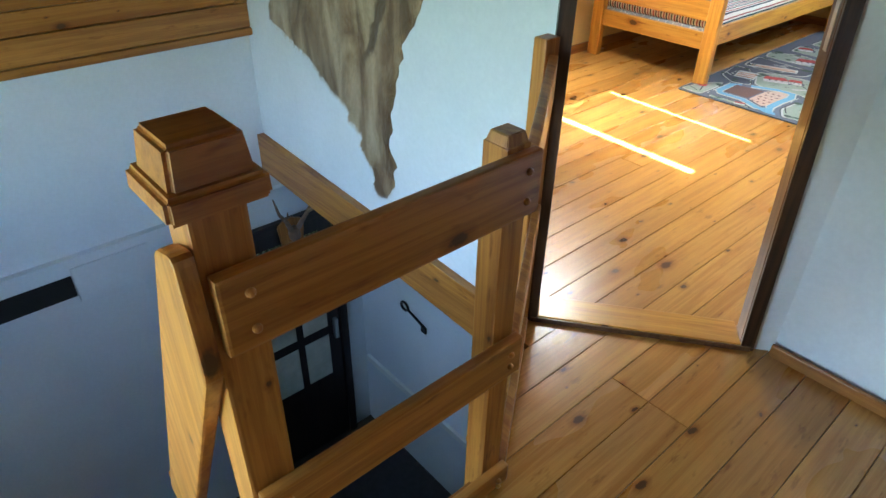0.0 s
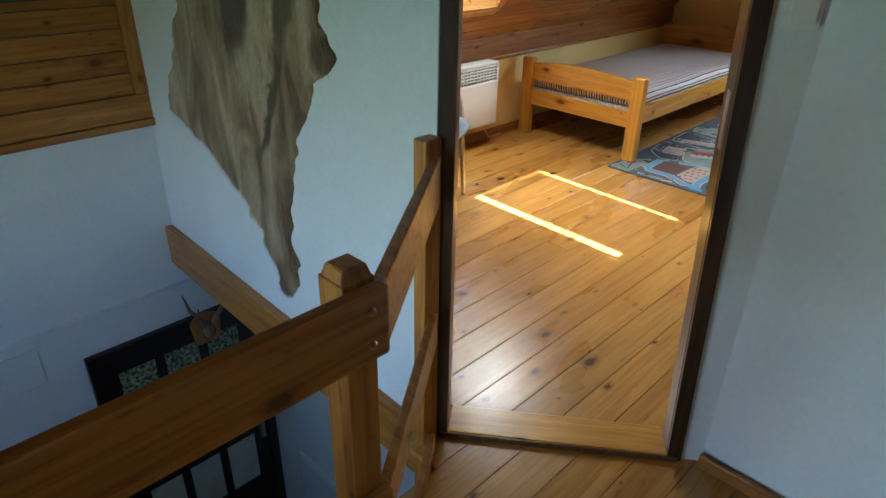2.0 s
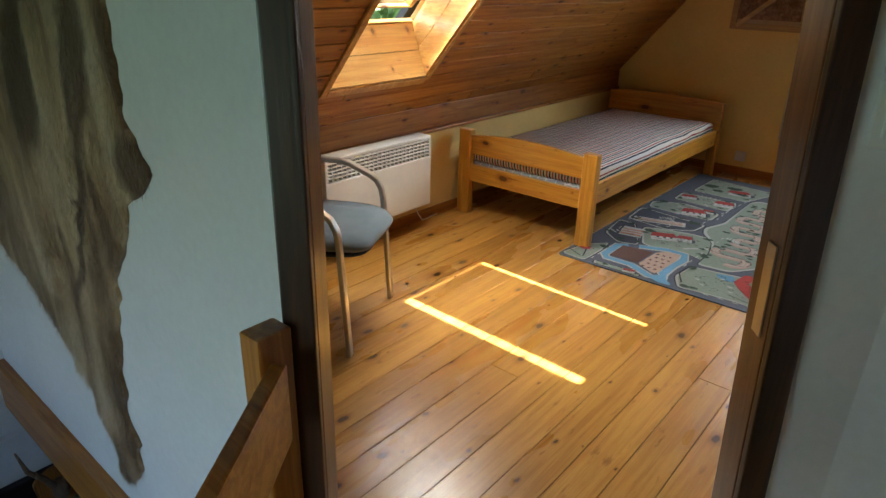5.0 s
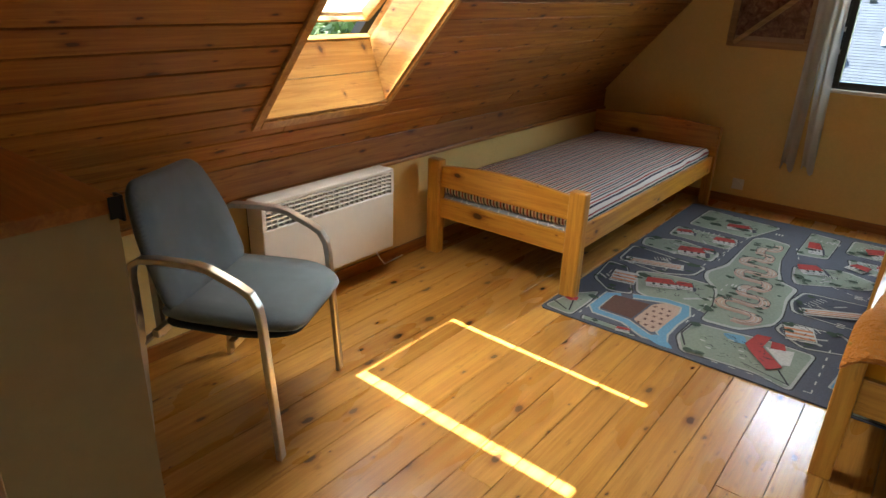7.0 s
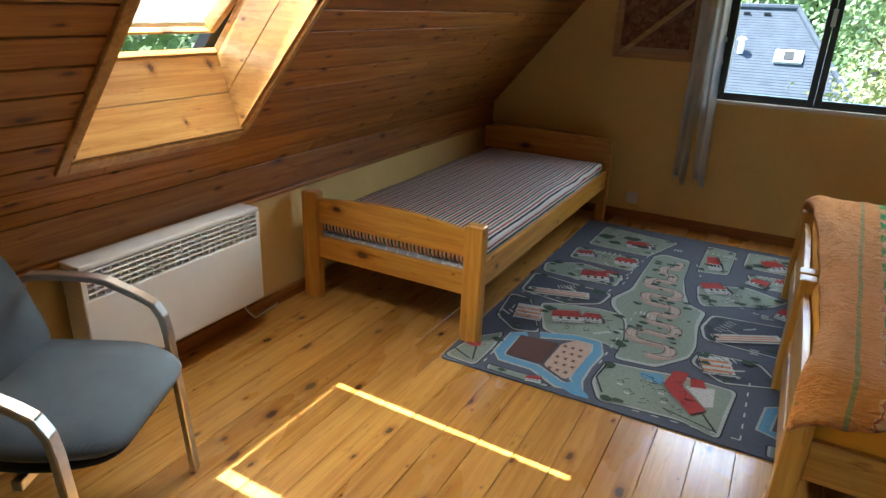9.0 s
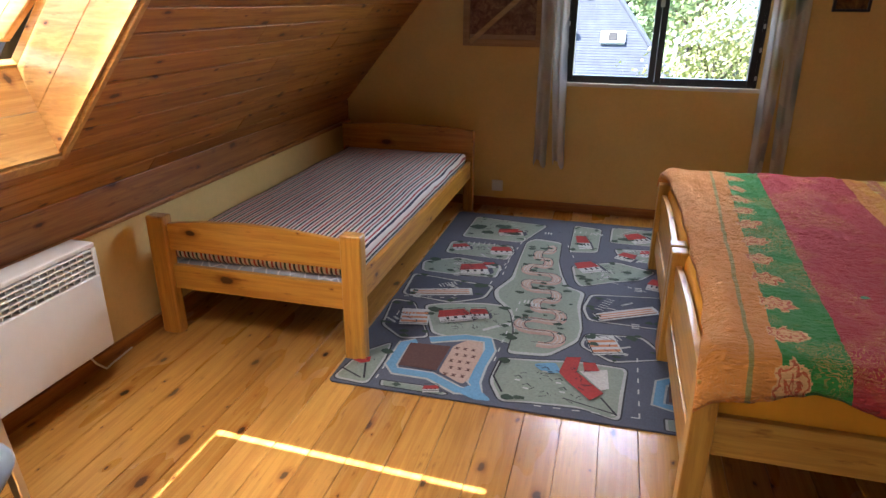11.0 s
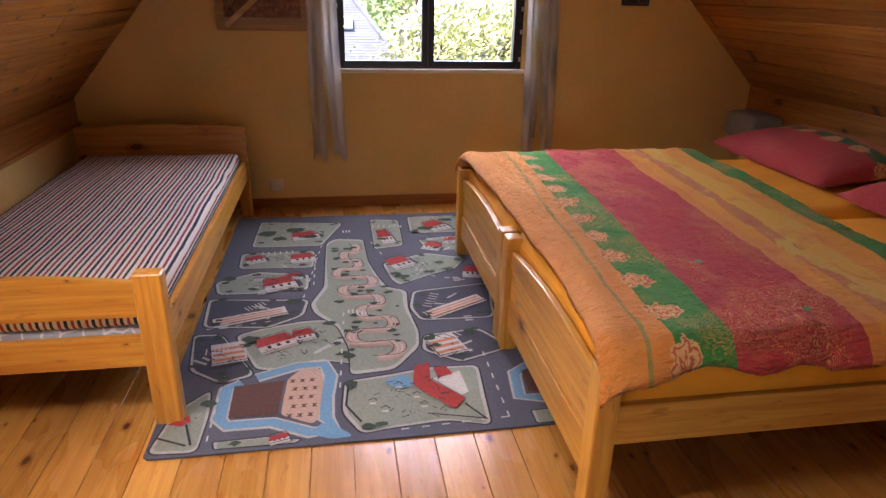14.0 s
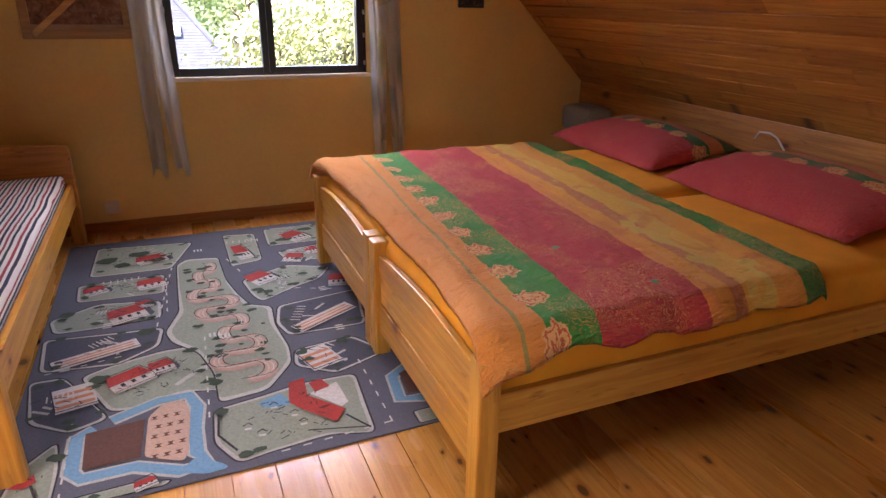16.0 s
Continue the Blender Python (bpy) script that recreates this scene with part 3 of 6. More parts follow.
part("strike_plate", strike, steel, doorway, "bright metal strike plate")

# ---- railing of the landing ----
rail = holder("stair_railing", pose(2.10, -3.86, 0), "varnished pine railing round the stair opening", "railing")
RI = Matrix.Translation((-2.10, 3.86, 0))


def rpart(name, bm, mat, label=""):
    bm.transform(RI)
    return part(name, bm, mat, rail, label)


newel = rpart("newel_post", box((2.103, -3.907, -0.25), (2.185, -3.825, 1.05), 0.006), rail_wood["z"], "square newel post")
cap = bmesh.new()
def frustum(bm, c, h0, h1, z0, z1, soft=0.004):
    lo = [bm.verts.new((c[0] + a * h0, c[1] + b * h0, z0)) for a, b in ((-1, -1), (1, -1), (1, 1), (-1, 1))]
    hi = [bm.verts.new((c[0] + a * h1, c[1] + b * h1, z1)) for a, b in ((-1, -1), (1, -1), (1, 1), (-1, 1))]
    fs = [bm.faces.new(lo[::-1]), bm.faces.new(hi)] + [bm.faces.new((lo[k], lo[(k + 1) % 4], hi[(k + 1) % 4], hi[k])) for k in range(4)]
    bmesh.ops.bevel(bm, geom=list({e for f in fs for e in f.edges}), offset=soft, segments=3, affect="EDGES")
frustum(cap, (2.142, -3.866), 0.069, 0.067, 1.048, 1.086, 0.007)
rpart("cap_plate", cap, rail_wood["y"], "overhanging cap plate")
cap = bmesh.new()
frustum(cap, (2.142, -3.866), 0.056, 0.049, 1.080, 1.142, 0.007)
rpart("cap_block", cap, rail_wood["y"], "tapered cap block")


def bolt(c, d):
    bm = bmesh.new()
    bmesh.ops.create_uvsphere(bm, u_segments=10, v_segments=6, radius=0.008)
    bm.transform(Matrix.Translation(c))
    rpart("bolt", bm, rail_wood["x"], "pale wooden plug")


for z0, z1 in ((0.825, 0.958), (0.40, 0.505), (-0.03, 0.06)):
    rpart("rail_board", box((2.187, -3.90, z0), (2.212, -3.262, z1), 0.006), rail_wood["y"])
    for yy in (-3.855, -3.30):
        for zz in (z0 + 0.035, z1 - 0.035):
            bolt((2.213, yy, zz), 0)
    d = Vector((1.822 - 2.182, -2.775 + 3.262, 0))
    ln = d.length
    d.normalize()
    bm = box((0, -0.0125, z0 - 0.012), (ln, 0.0125, z1 - 0.012), 0.006)
    bm.transform(Matrix(((d.x, -d.y, 0, 2.182), (d.y, d.x, 0, -3.262), (0, 0, 1, 0), (0, 0, 0, 1))))
    bm.verts.ensure_lookup_table()
    rpart("rail_board", bm, rail_wood["x"])
post = bmesh.new()
box_into(post, (2.12, -3.332, -0.24), (2.184, -3.268, 0.9645), 0.003)
frustum(post, (2.152, -3.30), 0.0319, 0.023, 0.955, 0.986, 0.002)
rpart("corner_post", post, rail_wood["z"], "slim corner post")
rpart("wall_post", box((1.768, -2.80, -0.24), (1.812, -2.742, 0.985), 0.005), rail_wood["z"], "post beside the door frame")

# ---- stairs ----
stairs = holder("staircase", pose(2.1, -4.3, 0), "pine staircase going down from the landing", "stairs")
SI = Matrix.Translation((-2.1, 4.3, 0))


def spart(name, bm, mat, label=""):
    bm.transform(SI)
    return part(name, bm, mat, stairs, label)


for k in range(11):
    x, z = 2.12 - 0.20 * k, -0.19 * (k + 1)
    spart("tread", box((x - 0.24, -4.75, z - 0.035), (x, -3.93, z), 0.006), rail_wood["y"])
str_line = [(2.12, -0.02), (2.12, -0.30), (-0.10, -2.40), (-0.10, -2.10)]
spart("stringer", prism(str_line, -3.93, -3.885, "y", 0.004), rail_wood["x"], "sloping side board")
rb = prism(rounded([(2.195, 1.005), (2.125, 0.985), (1.60, -0.06), (1.72, -0.12), (2.205, 0.80)], 0.02, 3), -3.938, -3.909, "y", 0.006)
spart("handrail_board", rb, rail_wood["z"], "steep broad rail board beside the newel")
spart("baluster", box((1.62, -3.936, -0.95), (1.69, -3.911, 0.02), 0.005), rail_wood["z"])
rb = prism([(1.95, -0.02), (1.93, 0.06), (0.9, -1.08), (0.92, -1.16)], -3.934, -3.912, "y", 0.004)
spart("lower_rail", rb, rail_wood["x"], "lower sloping rail")

# ---- dark entrance door below ----
DX = -0.20
ent = holder("entrance_door", pose(DX, -2.75, GROUND), "near-black wooden entrance door with small textured panes", "door")
EI = Matrix.Translation((-DX, 2.75, -GROUND))


def epart(name, bm, mat, label="", parent=None):
    bm.transform(EI)
    return part(name, bm, mat, parent or ent, label)


DY0, DY1, DT = -3.24, -2.27, -0.545
epart("frame", box((DX, DY0, DT - 0.06), (DX + 0.04, DY1, DT), 0.003), black_wood["y"])
epart("frame", box((DX, DY0, GROUND), (DX + 0.04, DY0 + 0.06, DT - 0.06), 0.003), black_wood["z"])
epart("frame", box((DX, DY1 - 0.06, GROUND), (DX + 0.04, DY1, DT - 0.06), 0.003), black_wood["z"])
epart("leaf", box((DX, DY0 + 0.062, GROUND + 0.01), (DX + 0.02, DY1 - 0.062, DT - 0.062)), black_wood["z"])
pane_m, pt, pb = material("textured_glass")
n1 = noise_tex(pt, pt.nodes.new("ShaderNodeTexCoord").outputs["Object"], 45, 2)
pc = ramp(pt, [(0.35, (0.05, 0.06, 0.03)), (0.5, (0.20, 0.22, 0.13)), (0.65, (0.42, 0.43, 0.30))])
pt.links.new(n1, pc.inputs[0])
pt.links.new(pc.outputs[0], pb.inputs["Base Color"])
pb.inputs["Roughness"].default_value = 0.2
bump(pt, pb, n1, 0.4, 0.004)
pale_pane = plain("frosted_glass", (0.52, 0.51, 0.42), 0.25, 0, 0.15, 9, 0.1)
for row, (za, zb) in enumerate(((DT - 0.36, DT - 0.16), (DT - 0.95, DT - 0.58), (DT - 1.40, DT - 1.03))):
    for k in range(3):
        ya = DY0 + 0.13 + k * 0.245
        epart("pane", box((DX + 0.018, ya, za), (DX + 0.026, ya + 0.19, zb)), pane_m if row == 0 else pale_pane, "" if row == 0 else "pale frosted pane")
epart("handle", box((DX + 0.02, DY1 - 0.12, -1.62), (DX + 0.055, DY1 - 0.09, -1.45), 0.006), steel, "steel handle plate")


# ---- single bed ----
def arch(x0, x1, zl, zt, bulge, n=14):
    top = [(x1 + (x0 - x1) * k / n, zt + bulge * math.sin(math.pi * k / n)) for k in range(n + 1)]
    return [(x0, zl), (x1, zl)] + top


bed = holder("single_bed", pose(0.44, 1.06, 0), "honey pine single bed with an arched footboard", "bed")
BI = Matrix.Translation((-0.44, -1.06, 0))


def bpart(name, bm, mat, label="", smooth=False):
    bm.transform(BI)
    return part(name, bm, mat, bed, label, smooth)


BX0, BX1, BY0, BY1 = -0.035, 0.925, 0.0, 2.15
for x in (BX0, BX1 - 0.07):
    bpart("leg", box((x - 0.010, BY0 - 0.03, 0), (x + 0.080, BY0 + 0.03, 0.56), 0.012, 3), bed_wood["z"])
    bpart("leg", box((x, BY1 - 0.05, 0), (x + 0.07, BY1, 0.575), 0.008), bed_wood["z"])
bpart("footboard", prism(arch(BX0 + 0.07, BX1 - 0.07, 0.405, 0.525, 0.03), -0.01, 0.018, "y", 0.004), bed_wood["x"], "arched top board")
bpart("foot_rail", box((BX0 + 0.07, -0.01, 0.225), (BX1 - 0.07, 0.018, 0.335), 0.004), bed_wood["x"])
bpart("headboard", prism(arch(BX0 - 0.004, BX1 + 0.004, 0.25, 0.588, 0.022), BY1 - 0.082, BY1 - 0.052, "y", 0.006), bed_wood["x"])
for x in (BX0 + 0.01, BX1 - 0.035):
    bpart("side_rail", box((x, 0.03, 0.255), (x + 0.025, BY1 - 0.084, 0.375), 0.004), bed_wood["y"])
stripe_m, stt, sb = material("striped_ticking")
tc = stt.nodes.new("ShaderNodeTexCoord").outputs["Object"]
sp = stt.nodes.new("ShaderNodeSeparateXYZ")
stt.links.new(tc, sp.inputs[0])
wob = noise_tex(stt, tc, 3, 2)
fall = math_node(stt, "MULTIPLY", math_node(stt, "MINIMUM", math_node(stt, "SUBTRACT", sp.outputs[2], 0.405), 0.0), math_node(stt, "MULTIPLY", math_node(stt, "GREATER_THAN", sp.outputs[0], 0.86), -0.9))
xx = math_node(stt, "ADD", math_node(stt, "ADD", sp.outputs[0], fall), math_node(stt, "MULTIPLY", wob, 0.02))
ph = math_node(stt, "FRACT", math_node(stt, "DIVIDE", xx, 0.084))
TICK = (0.74, 0.72, 0.68)
sr = ramp(stt, [(0.0, TICK), (0.11, (0.34, 0.05, 0.05)), (0.23, TICK), (0.34, (0.022, 0.030, 0.06)), (0.47, TICK), (0.60, (0.30, 0.07, 0.08)), (0.71, TICK), (0.83, (0.018, 0.06, 0.065)), (0.95, TICK)])
sr.color_ramp.interpolation = "CONSTANT"
stt.links.new(ph, sr.inputs[0])
stt.links.new(sr.outputs[0], sb.inputs["Base Color"])
sb.inputs["Roughness"].default_value = 0.9
bump(stt, sb, noise_tex(stt, tc, 300, 2), 0.3, 0.001)


def cushion(lo, hi, cuts, bulge, bevel, seed, rough=0.0, freq=3.0, squash=0.45):
    """A soft slab: bevelled, domed and slightly uneven."""
    bm = box(lo, hi)
    bmesh.ops.subdivide_edges(bm, edges=bm.edges[:], cuts=cuts, use_grid_fill=True)
    c = [(a + b) / 2 for a, b in zip(lo, hi)]
    h = [(b - a) / 2 for a, b in zip(lo, hi)]
    for v in bm.verts:
        p = [(v.co[k] - c[k]) / h[k] for k in range(3)]
        side = max(abs(p[0]), abs(p[1]))
        near = max(0.0, 1 - (1 - side) * min(h[0], h[1]) / bevel)
        v.co.z = c[2] + p[2] * h[2] * (1 - squash * near ** 2.2)
        if p[2] > 0.2:
            v.co.z += bulge * (1 - p[0] ** 2) * (1 - p[1] ** 2)
        q = Vector((v.co.x * freq + seed, v.co.y * freq, v.co.z * freq))
        v.co.z += rough * noise.noise(q)
        f = 1 - 0.03 * abs(p[2]) ** 3
        v.co.x, v.co.y = c[0] + (v.co.x - c[0]) * f, c[1] + (v.co.y - c[1]) * f
    return bm


mat1 = cushion((BX0 + 0.04, 0.022, 0.338), (BX1 - 0.045, BY1 - 0.085, 0.437), 18, 0.012, 0.03, 3, 0.006, 3.0, 0.12)
mattress = thing("mattress", mat1, stripe_m, "thin mattress in red, white and blue striped ticking", "mattress", smooth=True)

grey_tick, kt, kb = material("grey_ticking")
ktc = kt.nodes.new("ShaderNodeTexCoord").outputs["Object"]
kv = kt.nodes.new("ShaderNodeTexVoronoi")
kv.feature = "DISTANCE_TO_EDGE"
kv.inputs["Scale"].default_value = 17
kt.links.new(ktc, kv.inputs["Vector"])
kt.links.new(mix(kt, "MIX", (0.56, 0.58, 0.60), (0.27, 0.30, 0.34), ramp_of(kt, kv.outputs["Distance"], (0.02, (0, 0, 0)), (0.07, (1, 1, 1)))), kb.inputs["Base Color"])
kb.inputs["Roughness"].default_value = 0.85
bump(kt, kb, kv.outputs["Distance"], 0.4, 0.004)
part("lower_panel", cushion((BX0 + 0.045, 0.0195, 0.30), (BX1 - 0.05, BY1 - 0.085, 0.352), 10, 0.0, 0.03, 6, 0.012, 3.0, 0.05), grey_tick, mattress, "grey patterned lower layer", smooth=True)

# ---- double bed: two single beds pushed together ----


def double_bed(y0, label):
    b = holder("pine_bed", pose(2.14, y0, 0), label, "bed", "two beds pushed together")
    w, ln = 1.01, 2.12
    for y in (0.0, w - 0.07):
        part("leg", box((-0.02, y, 0), (0.045, y + 0.07, 0.50), 0.008), big_wood["z"], b)
        part("leg", box((ln - 0.05, y, 0), (ln, y + 0.07, 0.55), 0.008), big_wood["z"], b)
    part("foot_board", prism(arch(0.07, w - 0.07, 0.375, 0.445, 0.03), 0.0, 0.025, "x", 0.004), big_wood["y"], b, "arched top rail")
    part("foot_panel", box((0.006, 0.07, 0.245), (0.02, w - 0.07, 0.365), 0.003), big_wood["y"], b)
    part("foot_panel", box((0.0, 0.07, 0.11), (0.025, w - 0.07, 0.238), 0.004), big_wood["y"], b)
    part("headboard", box((ln - 0.03, 0.07, 0.2), (ln - 0.006, w - 0.07, 0.52), 0.004), big_wood["y"], b)
    for y in (0.012, w - 0.037):
        part("side_rail", box((0.045, y, 0.265), (ln - 0.05, y + 0.025, 0.39), 0.004), big_wood["x"], b)
    return b


double_bed(-0.64, "pine bed nearer the door, with panelled footboard")
double_bed(0.385, "pine bed nearer the window, with panelled footboard")
orange_m = plain("orange_sheet", (0.80, 0.34, 0.012), 0.85, 0, 0.12, 6, 0.3)
for y0 in (-0.60, 0.42):
    thing("fitted_mattress", cushion((2.172, y0 - 0.012, 0.35), (4.20, y0 + 0.96, 0.53), 14, 0.01, 0.06, y0, 0.006, 3.0, 0.14), orange_m, "mattress in a bright orange fitted sheet", "mattress", "mattresses of the double bed", smooth=True)


def duvet_cloth(name, bands, spots, swirl, skew=0.0):
    """Crinkled printed cotton: bands across x, flower spots in one of them and thin curling lines."""
    m, t, b = material(name)
    tc = t.nodes.new("ShaderNodeTexCoord").outputs["Object"]
    sp = t.nodes.new("ShaderNodeSeparateXYZ")
    t.links.new(tc, sp.inputs[0])
    wob = noise_tex(t, tc, 9, 3)
    x = math_node(t, "ADD", math_node(t, "SUBTRACT", sp.outputs[0], math_node(t, "MULTIPLY", sp.outputs[1], skew)), math_node(t, "MULTIPLY", math_node(t, "SUBTRACT", wob, 0.5), 0.018))
    pos = math_node(t, "DIVIDE", math_node(t, "SUBTRACT", x, bands[0][0]), bands[-1][0] - bands[0][0])
    r = ramp(t, [((q - bands[0][0]) / (bands[-1][0] - bands[0][0]), c) for q, c in bands])
    r.color_ramp.interpolation = "CONSTANT"
    t.links.new(pos, r.inputs[0])
    col = r.outputs[0]
    mott = noise_tex(t, tc, 7, 5, 0.7, 1.2)
    col = mix(t, "MIX", col, (0.72, 0.38, 0.07), ramp_of(t, mott, (0.56, (0, 0, 0)), (0.70, (0.15, 0.15, 0.15))))
    patch = noise_tex(t, tc, 5.5, 4, 0.65, 0.8)
    col = mix(t, "MIX", col, (0.62, 0.10, 0.05), math_node(t, "MULTIPLY", math_node(t, "GREATER_THAN", x, spots[2]), ramp_of(t, patch, (0.55, (0, 0, 0)), (0.62, (0.4, 0.4, 0.4)))))
    curl = noise_tex(t, tc, 15, 2, 0.5, 1.6)
    line = math_node(t, "LESS_THAN", math_node(t, "ABSOLUTE", math_node(t, "SUBTRACT", math_node(t, "FRACT", math_node(t, "MULTIPLY", curl, 14.0)), 0.5)), 0.14)
    where = ramp_of(t, noise_tex(t, tc, 4.5, 2, 0.5), (0.46, (0, 0, 0)), (0.56, (0.75, 0.75, 0.75)))
    col = mix(t, "MIX", col, swirl, math_node(t, "MULTIPLY", line, where))
    mid = spots[0] + 0.045
    fy = math_node(t, "SUBTRACT", math_node(t, "FRACT", math_node(t, "DIVIDE", sp.outputs[1], 0.19)), 0.5)
    dy = math_node(t, "MULTIPLY", fy, 0.19)
    dx = math_node(t, "SUBTRACT", x, mid)
    dist = math_node(t, "SQRT", math_node(t, "ADD", math_node(t, "MULTIPLY", dx, dx), math_node(t, "MULTIPLY", dy, dy)))
    petals = math_node(t, "MULTIPLY", math_node(t, "SINE", math_node(t, "MULTIPLY", math_node(t, "ARCTAN2", dy, dx), 7.0)), 0.005)
    edge = math_node(t, "ADD", math_node(t, "ADD", dist, petals), math_node(t, "MULTIPLY", math_node(t, "SUBTRACT", noise_tex(t, tc, 30, 3, 0.65), 0.5), 0.07))
    inside = math_node(t, "LESS_THAN", edge, 0.048)
    rim = math_node(t, "LESS_THAN", math_node(t, "ABSOLUTE", math_node(t, "SUBTRACT", math_node(t, "FRACT", math_node(t, "DIVIDE", edge, 0.024)), 0.5)), 0.17)
    rim = math_node(t, "MULTIPLY", rim, inside)
    dots = t.nodes.new("ShaderNodeTexVoronoi")
    dots.inputs["Scale"].default_value = 5.5
    t.links.new(tc, dots.inputs["Vector"])
    in_red = math_node(t, "MULTIPLY", math_node(t, "GREATER_THAN", x, spots[1] + 0.03), math_node(t, "LESS_THAN", x, spots[2] - 0.05))
    col = mix(t, "MIX", col, (0.10, 0.36, 0.16), math_node(t, "MULTIPLY", in_red, math_node(t, "LESS_THAN", dots.outputs["Distance"], 0.085)))
    pm = t.nodes.new("ShaderNodeMapping")
    pm.inputs["Scale"].default_value = (11, 4.5, 5)
    t.links.new(tc, pm.inputs["Vector"])
    petal = noise_tex(t, pm.outputs[0], 1.0, 2, 0.5, 0.6)
    in_gold = math_node(t, "MULTIPLY", math_node(t, "GREATER_THAN", x, spots[2] + 0.06), math_node(t, "LESS_THAN", x, spots[2] + 0.29))
    col = mix(t, "MIX", col, (0.74, 0.50, 0.09), math_node(t, "MULTIPLY", in_gold, ramp_of(t, petal, (0.55, (0, 0, 0)), (0.59, (0.9, 0.9, 0.9)))))
    a = math_node(t, "GREATER_THAN", x, spots[0])
    c = math_node(t, "LESS_THAN", x, spots[1])
    on = math_node(t, "MULTIPLY", a, c)
    col = mix(t, "MIX", col, (0.78, 0.44, 0.17), math_node(t, "MULTIPLY", on, inside))
    col = mix(t, "MIX", col, (0.60, 0.13, 0.04), math_node(t, "MULTIPLY", on, rim))
    t.links.new(col, b.inputs["Base Color"])
    b.inputs["Roughness"].default_value = 0.92
    b.inputs["Sheen Weight"].default_value = 0.12
    b.inputs["Sheen Roughness"].default_value = 0.45
    mp = t.nodes.new("ShaderNodeMapping")
    mp.inputs["Scale"].default_value = (20, 130, 60)
    t.links.new(tc, mp.inputs["Vector"])
    crinkle = noise_tex(t, mp.outputs[0], 1.0, 3, 0.6, 0.8)
    bump(t, b, math_node(t, "ADD", crinkle, math_node(t, "MULTIPLY", noise_tex(t, tc, 30, 3), 0.6)), 1.0, 0.02)
    return m


OR1, OR2, GRN, RED, YEL = (0.76, 0.285, 0.045), (0.80, 0.34, 0.03), (0.03, 0.26, 0.035), (0.54, 0.045, 0.045), (0.80, 0.45, 0.05)
duvet_m = duvet_cloth("printed_bedspread", [(2.0, OR1), (2.272, (0.36, 0.29, 0.07)), (2.284, OR1), (2.345, GRN), (2.512, RED), (2.90, OR1), (2.94, OR2), (3.0, (0.62, 0.22, 0.07)), (3.06, YEL), (3.18, OR2), (3.29, GRN), (3.6, GRN)], (2.335, 2.512, 2.93), (0.74, 0.36, 0.10), 0.065)


def spread(x0, x1, y0, y1, top, nx=120, ny=190):
    """A bedspread: rumpled on top, rounded over its edges and hanging a little."""
    bm = bmesh.new()
    grid = {}
    for i in range(nx + 1):
        for j in range(ny + 1):
            u, v = i / nx, j / ny
            y = y0 + (y1 - y0) * v
            end = x1 + 0.065 * y
            begin = x0 + 0.06 * max(0.0, 1 - ((y - 0.42) / 1.02) ** 4)
            x = begin + (end - begin) * u
            fold = 0.0045 * noise.noise((x * 24, y * 80, 2)) + 0.004 * noise.noise((x * 55, y * 28, 5)) + 0.013 * noise.noise((x * 5, y * 2.2, 1)) + 0.006 * noise.noise((x * 16, y * 7, 4)) + 0.012 * max(0, noise.noise((x * 9 + y * 3, y * 1.5 - x, 7)))
            foot, near, far, head = (x - begin), (y - y0), (y1 - y), (end - x)
            z = top + fold
            for d, reach, drop in ((foot, 0.06, 0.035), (near, 0.065, 0.072), (far, 0.09, 0.10), (head, 0.03, 0.028)):
                f = max(0.0, 1 - d / reach)
                z -= drop * f ** 1.7 * (1 + 0.35 * noise.noise((x * 6, y * 6, 9)))
            wav = 0.011 * noise.noise((x * 7, y * 7, 3))
            if near < 0.10:
                z -= 0.045 * max(0.0, 1 - foot / 0.22) * max(0.0, 1 - near / 0.10)
                y += wav + 0.010 * (1 - near / 0.10) * math.sin(x * 19)
            if foot < 0.10:
                x += wav
            grid[i, j] = bm.verts.new((x, y, z))
    under = {k: bm.verts.new(v.co - Vector((0, 0, 0.02))) for k, v in grid.items()}
    for i in range(nx):
        for j in range(ny):
            bm.faces.new((grid[i, j], grid[i + 1, j], grid[i + 1, j + 1], grid[i, j + 1]))
            bm.faces.new((under[i, j + 1], under[i + 1, j + 1], under[i + 1, j], under[i, j]))
    for i in range(nx):
        bm.faces.new((under[i, 0], under[i + 1, 0], grid[i + 1, 0], grid[i, 0]))
        bm.faces.new((grid[i, ny], grid[i + 1, ny], under[i + 1, ny], under[i, ny]))
    for j in range(ny):
        bm.faces.new((grid[0, j], grid[0, j + 1], under[0, j + 1], under[0, j]))
        bm.faces.new((under[nx, j], under[nx, j + 1], grid[nx, j + 1], grid[nx, j]))
    return bm


thing("bedspread", spread(2.118, 3.42, -0.665, 1.46, 0.585), duvet_m, "crinkled bedspread banded in orange, green, crimson and gold", "bedspread", smooth=True)
pink_m = duvet_cloth("printed_pillow", [(3.6, (0.58, 0.05, 0.05)), (4.05, (0.03, 0.18, 0.05)), (4.13, (0.60, 0.20, 0.06)), (4.22, (0.03, 0.18, 0.05)), (4.5, GRN)], (4.02, 4.3, 9.0), (0.60, 0.10, 0.08))


